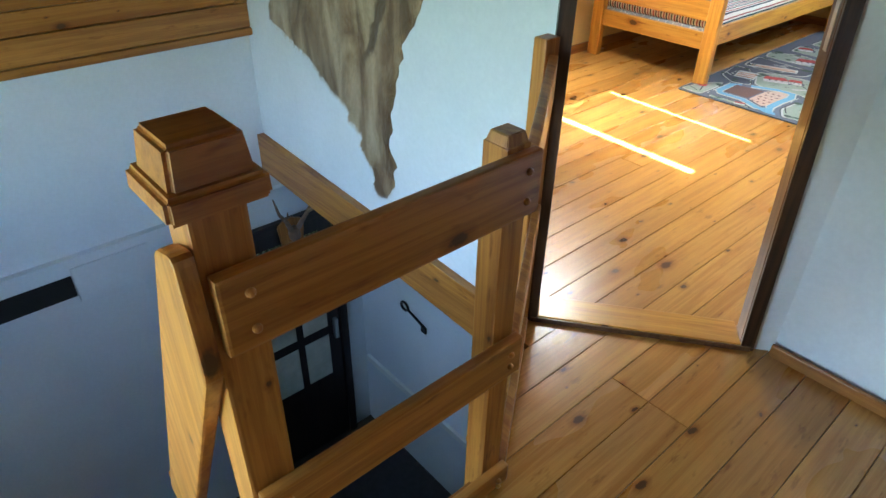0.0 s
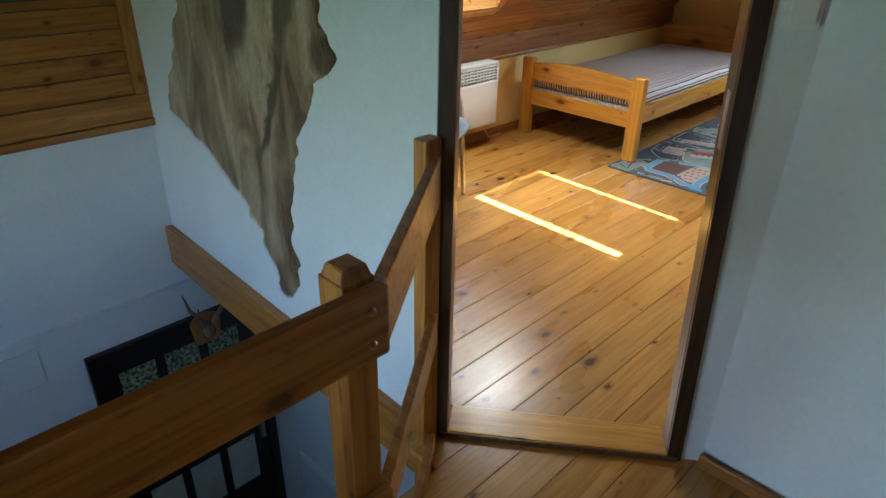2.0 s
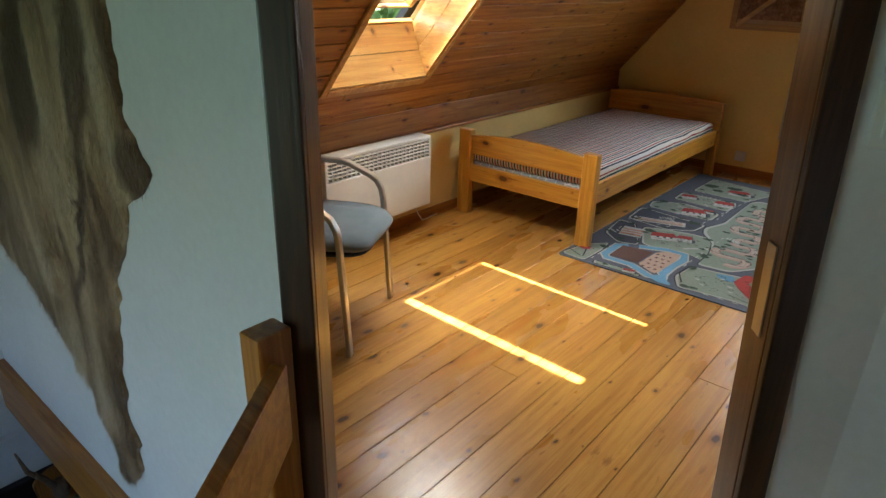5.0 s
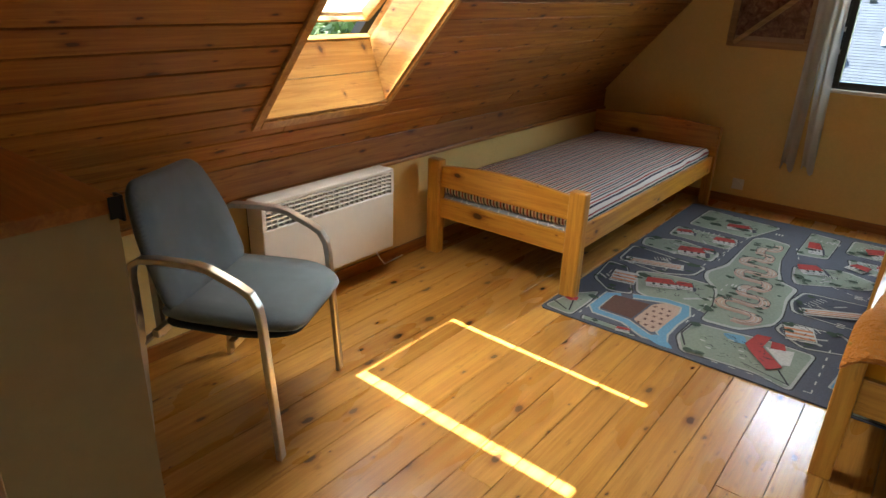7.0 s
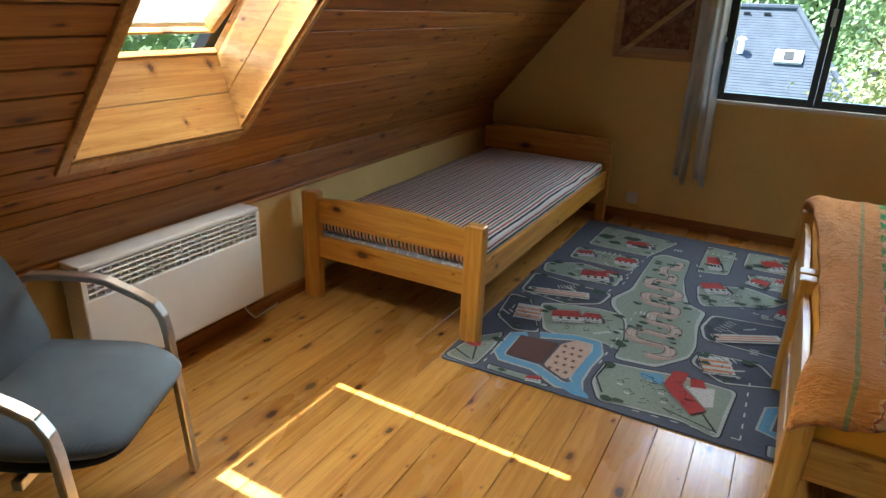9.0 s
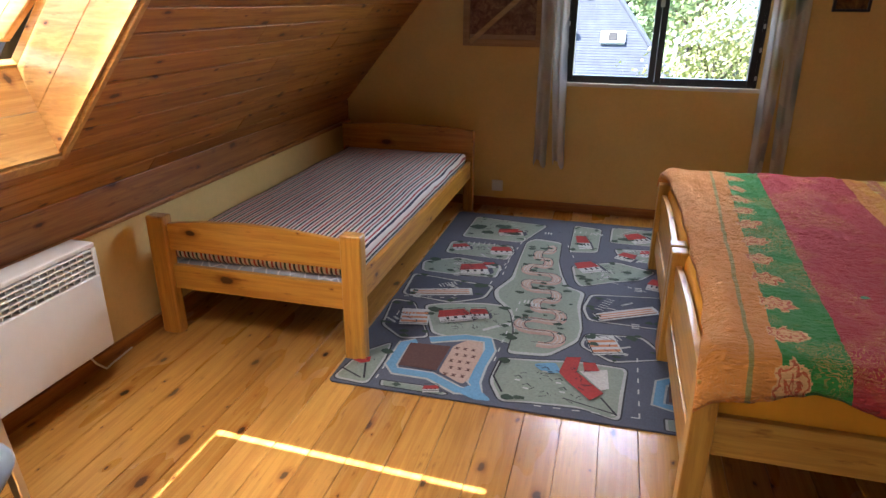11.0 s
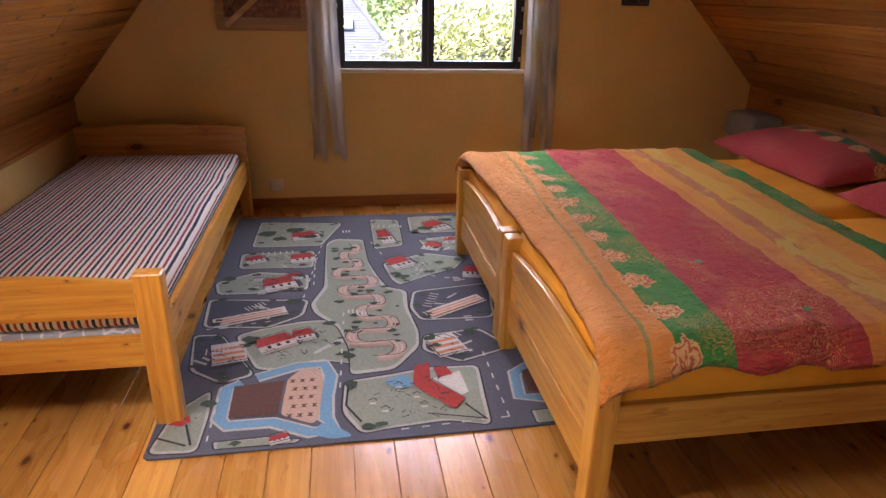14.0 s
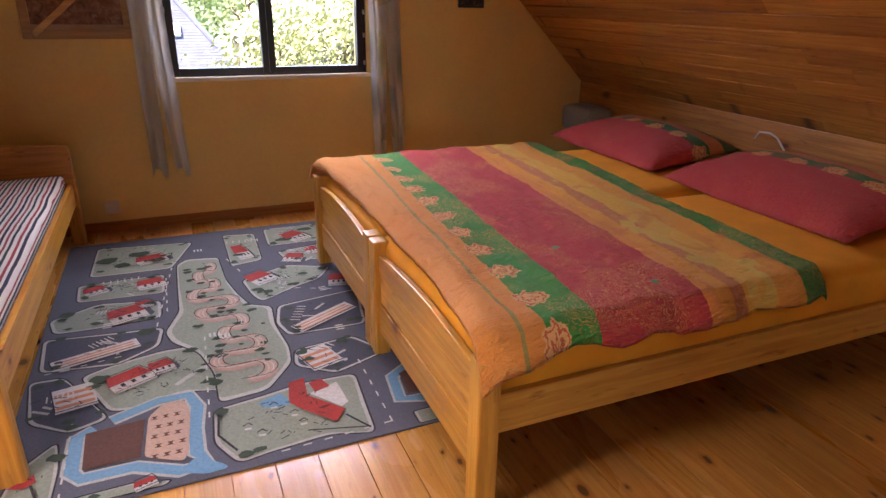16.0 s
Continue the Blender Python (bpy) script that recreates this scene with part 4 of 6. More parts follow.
def pillow_shape(x0, x1, y0, y1, z, h, tilt):
    bm = bmesh.new()
    n, m = 22, 26
    rows = {}
    for side in (1, -1):
        for i in range(n + 1):
            for j in range(m + 1):
                u, v = 2 * i / n - 1, 2 * j / m - 1
                lift = (max(0, 1 - abs(u) ** 2.6) * max(0, 1 - abs(v) ** 2.6)) ** 0.5
                x = (x0 + x1) / 2 + (x1 - x0) / 2 * u * (1 - 0.06 * (1 - v * v) * abs(u))
                y = (y0 + y1) / 2 + (y1 - y0) / 2 * v * (1 - 0.05 * (1 - u * u) * abs(v))
                zz = side * h * lift * (1.0 if side > 0 else 0.55) + 0.008 * noise.noise((x * 8, y * 8, side))
                rows[side, i, j] = bm.verts.new((x, y, z + zz + tilt * (u + 1)))
        for i in range(n):
            for j in range(m):
                q = [rows[side, i, j], rows[side, i + 1, j], rows[side, i + 1, j + 1], rows[side, i, j + 1]]
                bm.faces.new(q if side > 0 else q[::-1])
    bmesh.ops.remove_doubles(bm, verts=bm.verts[:], dist=0.012)
    return bm


thing("pillow", pillow_shape(3.70, 4.33, -0.46, 0.54, 0.565, 0.115, 0.035), pink_m, "plump crimson pillow with green and orange print, beside the door side", "pillow", "pillows on the double bed", smooth=True)
thing("pillow", pillow_shape(3.72, 4.33, 0.64, 1.62, 0.565, 0.105, 0.035), pink_m, "plump crimson pillow with green and orange print, nearer the window", "pillow", "pillows on the double bed", smooth=True)
blue_m = plain("pale_blue_cloth", (0.30, 0.36, 0.44), 0.9, 0, 0.1, 40, 0.2)
thing("folded_blanket", cushion((4.16, 1.84, 0.49), (4.36, 2.16, 0.67), 8, 0.004, 0.03, 8, 0.004, 3.0, 0.15), blue_m, "pale blue folded blanket in the corner behind the bed", "blanket", smooth=True)

# ---- play rug ----
rug_m = plain("rug_slate", (0.088, 0.097, 0.128), 0.95, 0, 0.25, 160, 0.3)
rug = thing("play_rug", prism([(0.86, -0.205), (2.45, -0.195), (2.45, 2.06), (0.86, 2.06), (0.845, 2.04), (0.845, -0.19)], 0.0, 0.008, "z", 0.002, 1), rug_m, "grey children's rug printed with roads, fields and houses", "rug")
INKS = {n: plain("rug_" + n, c, 0.95, 0, 0.22, 90, 0.25) for n, c in (("meadow", (0.235, 0.275, 0.22)), ("pale", (0.40, 0.395, 0.37)), ("sand", (0.45, 0.31, 0.24)), ("earth", (0.10, 0.045, 0.035)), ("water", (0.13, 0.29, 0.44)), ("roof", (0.34, 0.035, 0.03)), ("leaf", (0.035, 0.06, 0.04)), ("track", (0.44, 0.27, 0.23)), ("lot", (0.06, 0.065, 0.09)), ("white", (0.50, 0.49, 0.46)), ("dark", (0.02, 0.02, 0.025)), ("orange", (0.48, 0.20, 0.10)))}
INKS["rim"] = INKS["dark"]
LIFT = dict(rim=0.0086, pale=0.0086, meadow=0.0086, lot=0.0086, water=0.0114, sand=0.0128, earth=0.0128, track=0.0114, leaf=0.0134, white=0.0138, orange=0.0150, roof=0.0150, dark=0.0160)
NAMES = dict(rim="drawn_rim", meadow="meadow_patch", pale="verge_patch", sand="crop_field", earth="ploughed_field", water="river", roof="house_roof", leaf="bush", track="race_track", lot="yard", white="wall_mark", dark="drawn_line", orange="storey_band")
fine_ink = {n: bmesh.new() for n in ("leaf", "white", "dark", "orange", "earth")}
layer = {n: 0 for n in INKS}


def inside(x, y):
    return (min(max(x, 0.852), 2.44), min(max(y, -0.197), 2.05))


def printed(kind, outline, strip=None):
    """One printed shape, a hair above the ones before it; tiny marks are gathered."""
    pts = [inside(*p) for p in outline]
    layer[kind] += 1
    layer["pale"] += kind in ("meadow", "lot", "rim")
    step = layer["pale"] if kind in ("pale", "meadow", "lot", "rim") else layer[kind]
    z = LIFT[kind] + 0.00002 * step
    size = max(max(p[k] for p in pts) - min(p[k] for p in pts) for k in (0, 1))
    small = kind in fine_ink and (size < 0.07 or kind == "dark")
    bm = fine_ink[kind] if small else bmesh.new()
    vs = [bm.verts.new((x, y, z)) for x, y in pts]
    half = len(vs) // 2
    faces = [bm.faces.new((vs[k], vs[k + 1], vs[-2 - k], vs[-1 - k])) for k in range(half - 1)] if strip else [bm.faces.new(vs)]
    for f in faces:
        f.normal_update()
        if f.normal.z < 0:
            f.normal_flip()
    if not small:
        part(NAMES[kind], bm, INKS[kind], rug)


def grown(pts, d):
    c = sum((Vector(p) for p in pts), Vector((0, 0))) / len(pts)
    return [tuple(Vector(p) + (Vector(p) - c).normalized() * d) for p in pts]


def stroke(kind, pts, w):
    """A line of one width along points."""
    left, right = [], []
    for k, p in enumerate(pts):
        a, b, c = Vector(pts[max(k - 1, 0)]), Vector(p), Vector(pts[min(k + 1, len(pts) - 1)])
        d = (c - a).normalized() * w / 2
        left.append((b.x - d.y, b.y + d.x))
        right.append((b.x + d.y, b.y - d.x))
    printed(kind, left + right[::-1], strip=True)


edge_rng = random.Random(21)


def field(kind, pts, rim=0.014, r=0.035):
    printed("pale", rounded(grown(pts, rim), r))
    printed(kind, rounded(pts, r))
    edge = rounded(grown(pts, rim + 0.004), r)
    stroke("rim", edge + edge[:1], 0.006)
    if rim < 0.02 and len(pts) < 9 and pts[0][1] > 0.4:
        plots.append(pts)
    if kind == "meadow" and rim < 0.02:
        lo = [min(p[k] for p in pts) for k in (0, 1)]
        hi = [max(p[k] for p in pts) for k in (0, 1)]
        for _ in range(int(60 * (hi[0] - lo[0]) * (hi[1] - lo[1]) / 0.1)):
            x, y = edge_rng.uniform(lo[0], hi[0]), edge_rng.uniform(lo[1], hi[1])
            c = Vector(((lo[0] + hi[0]) / 2, (lo[1] + hi[1]) / 2))
            if (Vector((x, y)) - c).length < 0.38 * min(hi[0] - lo[0], hi[1] - lo[1]):
                stroke("dark", [(x, y), (x + edge_rng.uniform(-0.03, 0.03), y + edge_rng.uniform(-0.02, 0.02))], 0.0035)


def bush(x, y, r, rng):
    n = 9
    printed("leaf", [(x + r * rng.uniform(0.6, 1.2) * math.cos(6.283 * k / n), y + 0.7 * r * rng.uniform(0.6, 1.2) * math.sin(6.283 * k / n)) for k in range(n)])


def house(x, y, w, d, turn):
    w, d = w * 1.3, d * 1.25
    def at(u, v):
        c, q = math.cos(turn), math.sin(turn)
        return (x + u * c - v * q, y + u * q + v * c)
    printed("white", [at(-w, -d), at(w, -d), at(w, d * 0.1), at(-w, d * 0.1)])
    printed("roof", [at(-w * 1.05, -d * 0.1), at(w * 1.05, -d * 0.1), at(w * 0.8, d), at(-w * 0.8, d)])
    printed("lot", [at(w, -d), at(w * 1.35, -d * 0.7), at(w * 1.35, d * 0.3), at(w, d * 0.1)])
    stroke("dark", [at(-w, -d), at(w, -d), at(w, d * 0.1)], 0.004)
    stroke("dark", [at(-w * 0.8, d), at(w * 0.8, d), at(w * 1.05, -d * 0.1)], 0.004)
    for u in (-0.6, -0.1, 0.4):
        printed("dark", [at(w * u, -d * 0.7), at(w * (u + 0.2), -d * 0.7), at(w * (u + 0.2), -d * 0.35), at(w * u, -d * 0.35)])


def block(x, y, w, d, turn):
    """A drawn office block: pale walls, orange storey bands."""
    w, d = w * 1.35, d * 1.35
    def at(u, v):
        c, q = math.cos(turn), math.sin(turn)
        return (x + u * c - v * q, y + u * q + v * c)
    printed("white", [at(-w, -d), at(w, -d), at(w, d), at(-w, d)])
    for v in (-0.7, -0.2, 0.3):
        printed("orange", [at(-w * 0.9, d * v), at(w * 0.9, d * v), at(w * 0.9, d * (v + 0.25)), at(-w * 0.9, d * (v + 0.25))])
    stroke("dark", [at(-w, -d), at(w, -d)], 0.005)
    stroke("dark", [at(-w, -d), at(-w, d)], 0.005)


def hatch(pts, rng):
    """Small drawn marks inside a printed plot: bay lines, paths and bushes near its rim."""
    c = sum((Vector(p) for p in pts), Vector((0, 0))) / len(pts)
    reach = min((Vector(p) - c).length for p in pts)
    turn = rng.uniform(0, 3.1)
    ux, uy = math.cos(turn), math.sin(turn)
    for k in range(6):
        o = (k - 2.5) * reach * 0.16
        q = c + Vector((ux, uy)) * reach * 0.45 + Vector((-uy, ux)) * o
        stroke("white", [(q.x - ux * 0.022, q.y - uy * 0.022), (q.x + ux * 0.022, q.y + uy * 0.022)], 0.005)
    for p in pts:
        for f in (0.80, 0.86):
            q = c.lerp(Vector(p), f)
            bush(q.x + rng.uniform(-0.02, 0.02), q.y + rng.uniform(-0.02, 0.02), rng.uniform(0.012, 0.026), rng)
    for k in range(3):
        q = c + Vector((rng.uniform(-0.5, 0.5), rng.uniform(-0.5, 0.5))) * reach
        stroke("pale", [(q.x, q.y), (q.x + rng.uniform(-0.06, 0.06), q.y + rng.uniform(-0.05, 0.05))], 0.012)
    for k in range(7):
        q = c + Vector((rng.uniform(-0.7, 0.7), rng.uniform(-0.7, 0.7))) * reach
        stroke("dark", [(q.x, q.y), (q.x + rng.uniform(-0.05, 0.05), q.y + rng.uniform(-0.03, 0.03))], 0.004)


rgr = random.Random(4)
plots = []
field("meadow", [(0.86, -0.17), (0.88, -0.09), (0.90, 0.02), (0.99, 0.14), (1.0, 0.0), (1.0, -0.18)])
field("meadow", [(1.04, 0.54), (1.15, 0.59), (1.31, 0.63), (1.43, 0.63), (1.54, 0.39), (1.52, 0.27), (1.38, 0.32), (1.23, 0.27), (1.15, 0.28)])
field("meadow", [(1.49, 0.14), (1.65, 0.16), (1.79, 0.19), (1.99, 0.19), (1.97, 0.0), (1.96, -0.17), (1.82, -0.12), (1.62, -0.14), (1.54, -0.16), (1.48, -0.04)])
field("meadow", [(1.40, 1.55), (1.45, 1.62), (1.61, 1.59), (1.62, 1.26), (1.65, 1.07), (1.68, 0.94), (1.77, 0.90), (1.76, 0.73), (1.79, 0.51), (1.78, 0.39), (1.67, 0.23), (1.50, 0.21), (1.50, 0.42), (1.46, 0.60), (1.37, 0.72), (1.35, 0.81), (1.41, 0.98), (1.40, 1.26)], 0.022)
field("meadow", [(1.71, 1.24), (1.94, 1.36), (2.15, 1.27), (2.06, 1.14), (1.93, 1.09), (1.77, 0.98), (1.74, 1.05)])
field("lot", [(0.87, 0.90), (1.15, 0.86), (1.31, 0.85), (1.29, 0.70), (1.15, 0.61), (0.89, 0.64)])
field("meadow", [(0.87, 1.09), (1.05, 1.19), (1.30, 1.14), (1.30, 0.97), (1.05, 0.96), (0.90, 0.96)])
field("meadow", [(0.95, 1.45), (1.32, 1.46), (1.32, 1.24), (0.96, 1.26)])
field("lot", [(1.83, 0.88), (2.21, 0.94), (2.15, 0.59), (1.83, 0.60), (1.80, 0.72)])
field("lot", [(1.83, 0.45), (2.06, 0.48), (2.16, 0.32), (1.94, 0.24), (1.81, 0.34)])
field("lot", [(0.86, 0.56), (0.97, 0.55), (1.13, 0.24), (1.02, 0.20), (0.90, 0.30)])
field("meadow", [(1.67, 1.95), (1.84, 1.92), (1.83, 1.51), (1.67, 1.47)])
field("meadow", [(1.92, 1.98), (2.26, 1.98), (2.21, 1.70), (1.91, 1.70)])
field("meadow", [(1.94, 1.58), (2.20, 1.62), (2.18, 1.41), (1.98, 1.42)])
field("meadow", [(1.00, 1.96), (1.48, 1.90), (1.36, 1.55), (0.99, 1.56)])
field("meadow", [(1.06, -0.15), (1.22, -0.15), (1.32, -0.17), (1.30, -0.185), (1.07, -0.185)], 0.01, 0.01)
river = [(1.15, 0.21), (1.30, 0.275), (1.40, 0.275), (1.425, 0.19), (1.41, 0.06), (1.41, -0.07), (1.44, -0.13), (1.36, -0.14), (1.23, -0.07), (1.08, -0.07), (1.05, -0.03), (1.05, 0.15), (1.10, 0.18)]
stroke("pale", river, 0.062)
stroke("water", river, 0.042)
printed("water", rounded([(1.40, -0.09), (1.48, -0.15), (1.50, -0.18), (1.43, -0.185), (1.36, -0.15)], 0.02))
printed("earth", [(1.075, 0.16), (1.255, 0.175), (1.245, -0.03), (1.08, -0.03)])
printed("sand", rounded([(1.265, 0.18), (1.31, 0.245), (1.385, 0.245), (1.40, 0.15), (1.385, -0.06), (1.37, -0.10), (1.255, -0.035)], 0.02))
for i in range(5):
    for j in range(3):
        cx, cy = 1.285 + j * 0.036 + (i % 2) * 0.012, -0.045 + i * 0.053
        printed("earth", [(cx - 0.013, cy - 0.008), (cx + 0.011, cy - 0.010), (cx + 0.003, cy), (cx + 0.013, cy + 0.010), (cx - 0.011, cy + 0.010), (cx - 0.003, cy)])
stroke("pale", [(2.28, 0.22), (2.13, 0.12), (2.11, -0.03), (2.20, -0.05), (2.40, -0.05)], 0.06)
stroke("water", [(2.28, 0.22), (2.13, 0.12), (2.11, -0.03), (2.20, -0.05), (2.40, -0.05)], 0.04)
printed("earth", [(2.16, 0.13), (2.27, 0.18), (2.36, 0.18), (2.36, -0.01), (2.15, -0.01)])
field("meadow", [(2.14, -0.12), (2.30, -0.12), (2.40, -0.16), (2.38, -0.185), (2.14, -0.185)], 0.01, 0.01)
printed("water", rounded([(1.62, 0.13), (1.71, 0.165), (1.74, 0.09), (1.69, 0.075), (1.65, 0.09)], 0.02))
printed("roof", [(1.75, 0.215), (1.81, 0.23), (1.80, 0.11), (1.91, -0.02), (1.86, -0.08), (1.76, 0.04), (1.73, 0.09)])
printed("roof", [(1.82, 0.19), (1.87, 0.20), (1.89, 0.14), (1.83, 0.12)])
printed("white", [(1.81, 0.12), (1.92, 0.16), (1.93, 0.02), (1.90, 0.0)])
stroke("dark", [(1.49, 0.10), (1.48, -0.02), (1.53, -0.12)], 0.008)
stroke("dark", [(1.90, -0.06), (1.96, -0.16)], 0.008)
stroke("dark", [(1.76, -0.10), (1.96, -0.155)], 0.006)
stroke("dark", [(0.87, -0.12), (0.97, -0.17)], 0.008)
stroke("dark", [(0.95, -0.06), (0.985, -0.17)], 0.008)
printed("roof", [(0.885, -0.045), (0.93, -0.06), (0.96, -0.04), (0.95, 0.0)])
for cx, cy in ((1.56, 0.0), (1.60, -0.05), (1.72, 0.02), (1.74, -0.04), (1.66, 0.09)):
    stroke("dark", [(cx, cy), (cx + 0.02, cy + 0.012), (cx + 0.03, cy - 0.004)], 0.005)
    stroke("white", [(cx + 0.004, cy - 0.01), (cx + 0.026, cy - 0.012)], 0.01)
# winding race track in the park
lane = []
for k in range(161):
    f = k / 160
    wide = 0.105 if f < 0.5 else 0.105 - 0.055 * (f - 0.5) * 2
    mid_x = 1.615 if f < 0.35 else (1.615 - 0.09 * min(1, (f - 0.35) / 0.3))
    lane.append((mid_x + wide * math.sin(f * 34) * (0.75 + 0.25 * math.sin(f * 13)), 0.30 + 1.20 * f - 0.024 * math.sin(f * 68)))
stroke("track", lane, 0.052)
stroke("sand", lane, 0.036)
for off in (-0.026, 0.026, -0.009, 0.009):
    stroke("dark" if abs(off) > 0.02 else "white", [(x + off, y) for x, y in lane], 0.0035)
for _ in range(30):
    bush(rgr.uniform(1.44, 1.74), rgr.uniform(0.3, 0.95), rgr.uniform(0.012, 0.026), rgr)
for _ in range(16):
    bush(rgr.uniform(1.44, 1.59), rgr.uniform(0.95, 1.55), rgr.uniform(0.014, 0.028), rgr)
for x, y, r in ((1.50, 0.12, 0.03), (1.55, -0.14, 0.03), (1.60, -0.13, 0.025), (1.10, 0.50, 0.04), (1.08, 0.45, 0.03), (1.42, 0.60, 0.03), (1.50, 0.32, 0.03), (1.84, 0.42, 0.03), (2.02, 0.46, 0.03), (1.75, 1.10, 0.03), (1.80, 1.06, 0.03), (2.0, 1.22, 0.03), (1.12, -0.17, 0.02), (1.0, 0.06, 0.03), (1.25, 0.83, 0.04), (0.92, 1.12, 0.04), (1.05, 1.75, 0.07), (1.2, 1.8, 0.06), (1.13, 1.66, 0.05), (1.3, 1.68, 0.05), (2.0, 1.76, 0.05), (2.15, 1.9, 0.05), (1.72, 1.6, 0.03)):
    bush(x, y, r, rgr)
for x, y, w, d, a in ((1.20, 0.46, 0.06, 0.05, 0.45), (1.31, 0.51, 0.035, 0.04, 0.3), (1.17, 1.04, 0.06, 0.06, 0.35), (1.27, 1.36, 0.05, 0.05, 0.2), (1.02, 1.36, 0.04, 0.04, 0.4), (1.79, 1.24, 0.05, 0.06, 0.5), (2.0, 1.46, 0.04, 0.05, -0.4), (2.16, 1.08, 0.04, 0.06, -0.2), (1.74, 1.64, 0.03, 0.09, 0.2), (2.07, 1.80, 0.05, 0.07, 0.5), (2.12, 1.54, 0.03, 0.04, 0.2), (1.27, 1.70, 0.06, 0.05, 0.3), (1.26, -0.165, 0.025, 0.018, 0.3), (1.24, 1.12, 0.03, 0.03, 0.2), (2.23, 0.44, 0.03, 0.04, 0.3)):
    house(x, y, w, d, a)
for x, y, w, d, a in ((1.02, 0.40, 0.05, 0.06, 0.2), (1.90, 0.36, 0.05, 0.06, 0.3), (1.07, 0.70, 0.12, 0.03, 0.3), (2.0, 0.70, 0.12, 0.03, 0.5)):
    block(x, y, w, d, a)
for pts in plots:
    hatch(pts, rgr)
for a, b, c, d in ((1.40, 0.40, 1.47, 0.46), (1.36, 0.36, 1.42, 0.42)):
    stroke("pale", [(a, b), (c, d)], 0.02)
for x, y, dx, dy, n in ((1.38, 1.62, -0.01, -0.09, 9), (1.34, 1.0, 0.0, 0.09, 5), (1.03, -0.15, 0.0, 0.07, 6), (1.46, 0.10, 0.003, 0.08, 8), (1.72, 0.17, 0.02, 0.05, 0), (1.66, -0.17, 0.07, 0.004, 6), (2.04, -0.15, 0.0, 0.08, 6), (1.86, 1.08, 0.07, -0.03, 4), (1.56, 0.45, 0.0, 0.0, 0), (1.70, 1.36, -0.02, 0.08, 3), (1.24, 0.22, 0.08, 0.03, 0), (0.9, 0.60, 0.06, 0.01, 5)):
    for k in range(n):
        stroke("white", [(x + dx * k, y + dy * k), (x + dx * (k + 0.4), y + dy * (k + 0.4))], 0.006)
for x, y, ax in ((1.50, 0.68, 0), (1.54, 0.655, 0), (2.02, 0.55, 1), (1.08, 0.92, 1), (1.98, 1.53, 1), (2.04, 0.97, 1), (1.49, 1.72, 0), (0.95, 0.60, 1)):
    for k in range(3):
        o = 0.018 * k
        printed("white", [(x, y + o), (x + 0.035, y + o), (x + 0.035, y + o + 0.009), (x, y + o + 0.009)] if ax else [(x + o, y), (x + o + 0.009, y), (x + o + 0.009, y + 0.035), (x + o, y + 0.035)])
for n, bm in fine_ink.items():
    tagged(part({"leaf": "small_bush", "white": "road_marking", "dark": "drawn_outline", "orange": "storey_marking", "earth": "crop_marking"}[n], bm, INKS[n], rug), kind="stuff")

# ---- heater ----
heat = holder("wall_heater", pose(KNEE_L, -0.805, 0.165), "white electric panel heater with a top grille", "heater")
part("body", box((0.045, -0.415, 0.0), (0.150, 0.395, 0.30), 0.008, 3), white_enamel, heat)
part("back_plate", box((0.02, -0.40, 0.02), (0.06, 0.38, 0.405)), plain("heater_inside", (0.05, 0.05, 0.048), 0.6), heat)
part("top_edge", box((0.045, -0.415, 0.405), (0.150, 0.395, 0.425), 0.008, 3), white_enamel, heat)
for y in (-0.415, 0.375):
    part("side_cheek", box((0.045, y, 0.30), (0.150, y + 0.02, 0.405), 0.003), white_enamel, heat)
for k in range(5):
    z = 0.316 + 0.0195 * k
    part("slat", box((0.125, -0.395, z), (0.150, 0.375, z + 0.0065), 0.0015, 1), white_enamel, heat)
for k in range(1, 24):
    y = -0.395 + 0.77 * k / 24
    part("grille_bar", box((0.120, y - 0.003, 0.30), (0.142, y + 0.003, 0.405)), white_enamel, heat)
cord = bmesh.new()
tube_into(cord, [(0.10, 0.30, 0.002), (0.11, 0.33, -0.06), (0.09, 0.39, -0.12), (0.05, 0.46, -0.145), (0.03, 0.60, -0.15)], 0.004, 6)
part("cord", cord, white_plastic, heat, "thin pale cord", smooth=True)
for y in (-0.30, 0.28):
    part("bracket", box((0.0, y, 0.1), (0.03, y + 0.03, 0.35), 0.002), steel, heat)


# ---- chair ----
chair = holder("armchair", pose(0.42, -1.588, 0, 0, 0, 27), "blue-grey upholstered armchair with champagne metal arms", "chair")
cloth, ct, cb = material("blue_grey_cloth")
ctc = ct.nodes.new("ShaderNodeTexCoord").outputs["Object"]
weave = ct.nodes.new("ShaderNodeTexChecker")
weave.inputs["Scale"].default_value = 420
weave.inputs["Color1"].default_value, weave.inputs["Color2"].default_value = (0.155, 0.19, 0.215, 1), (0.105, 0.135, 0.16, 1)
ct.links.new(ctc, weave.inputs["Vector"])
wear = noise_tex(ct, ctc, 8, 4)
ct.links.new(mix(ct, "MULTIPLY", weave.outputs[0], ramp_of(ct, wear, (0.3, (0.82, 0.82, 0.84)), (0.7, (1.1, 1.1, 1.08))), 1.0), cb.inputs["Base Color"])
cb.inputs["Roughness"].default_value = 0.9
cb.inputs["Sheen Weight"].default_value = 0.3
bump(ct, cb, noise_tex(ct, ctc, 350, 2), 0.5, 0.001)
champagne = plain("champagne_metal", (0.60, 0.56, 0.49), 0.30, 0.85, 0.08, 50)
dark_cloth = plain("dark_piping", (0.03, 0.035, 0.045), 0.9)


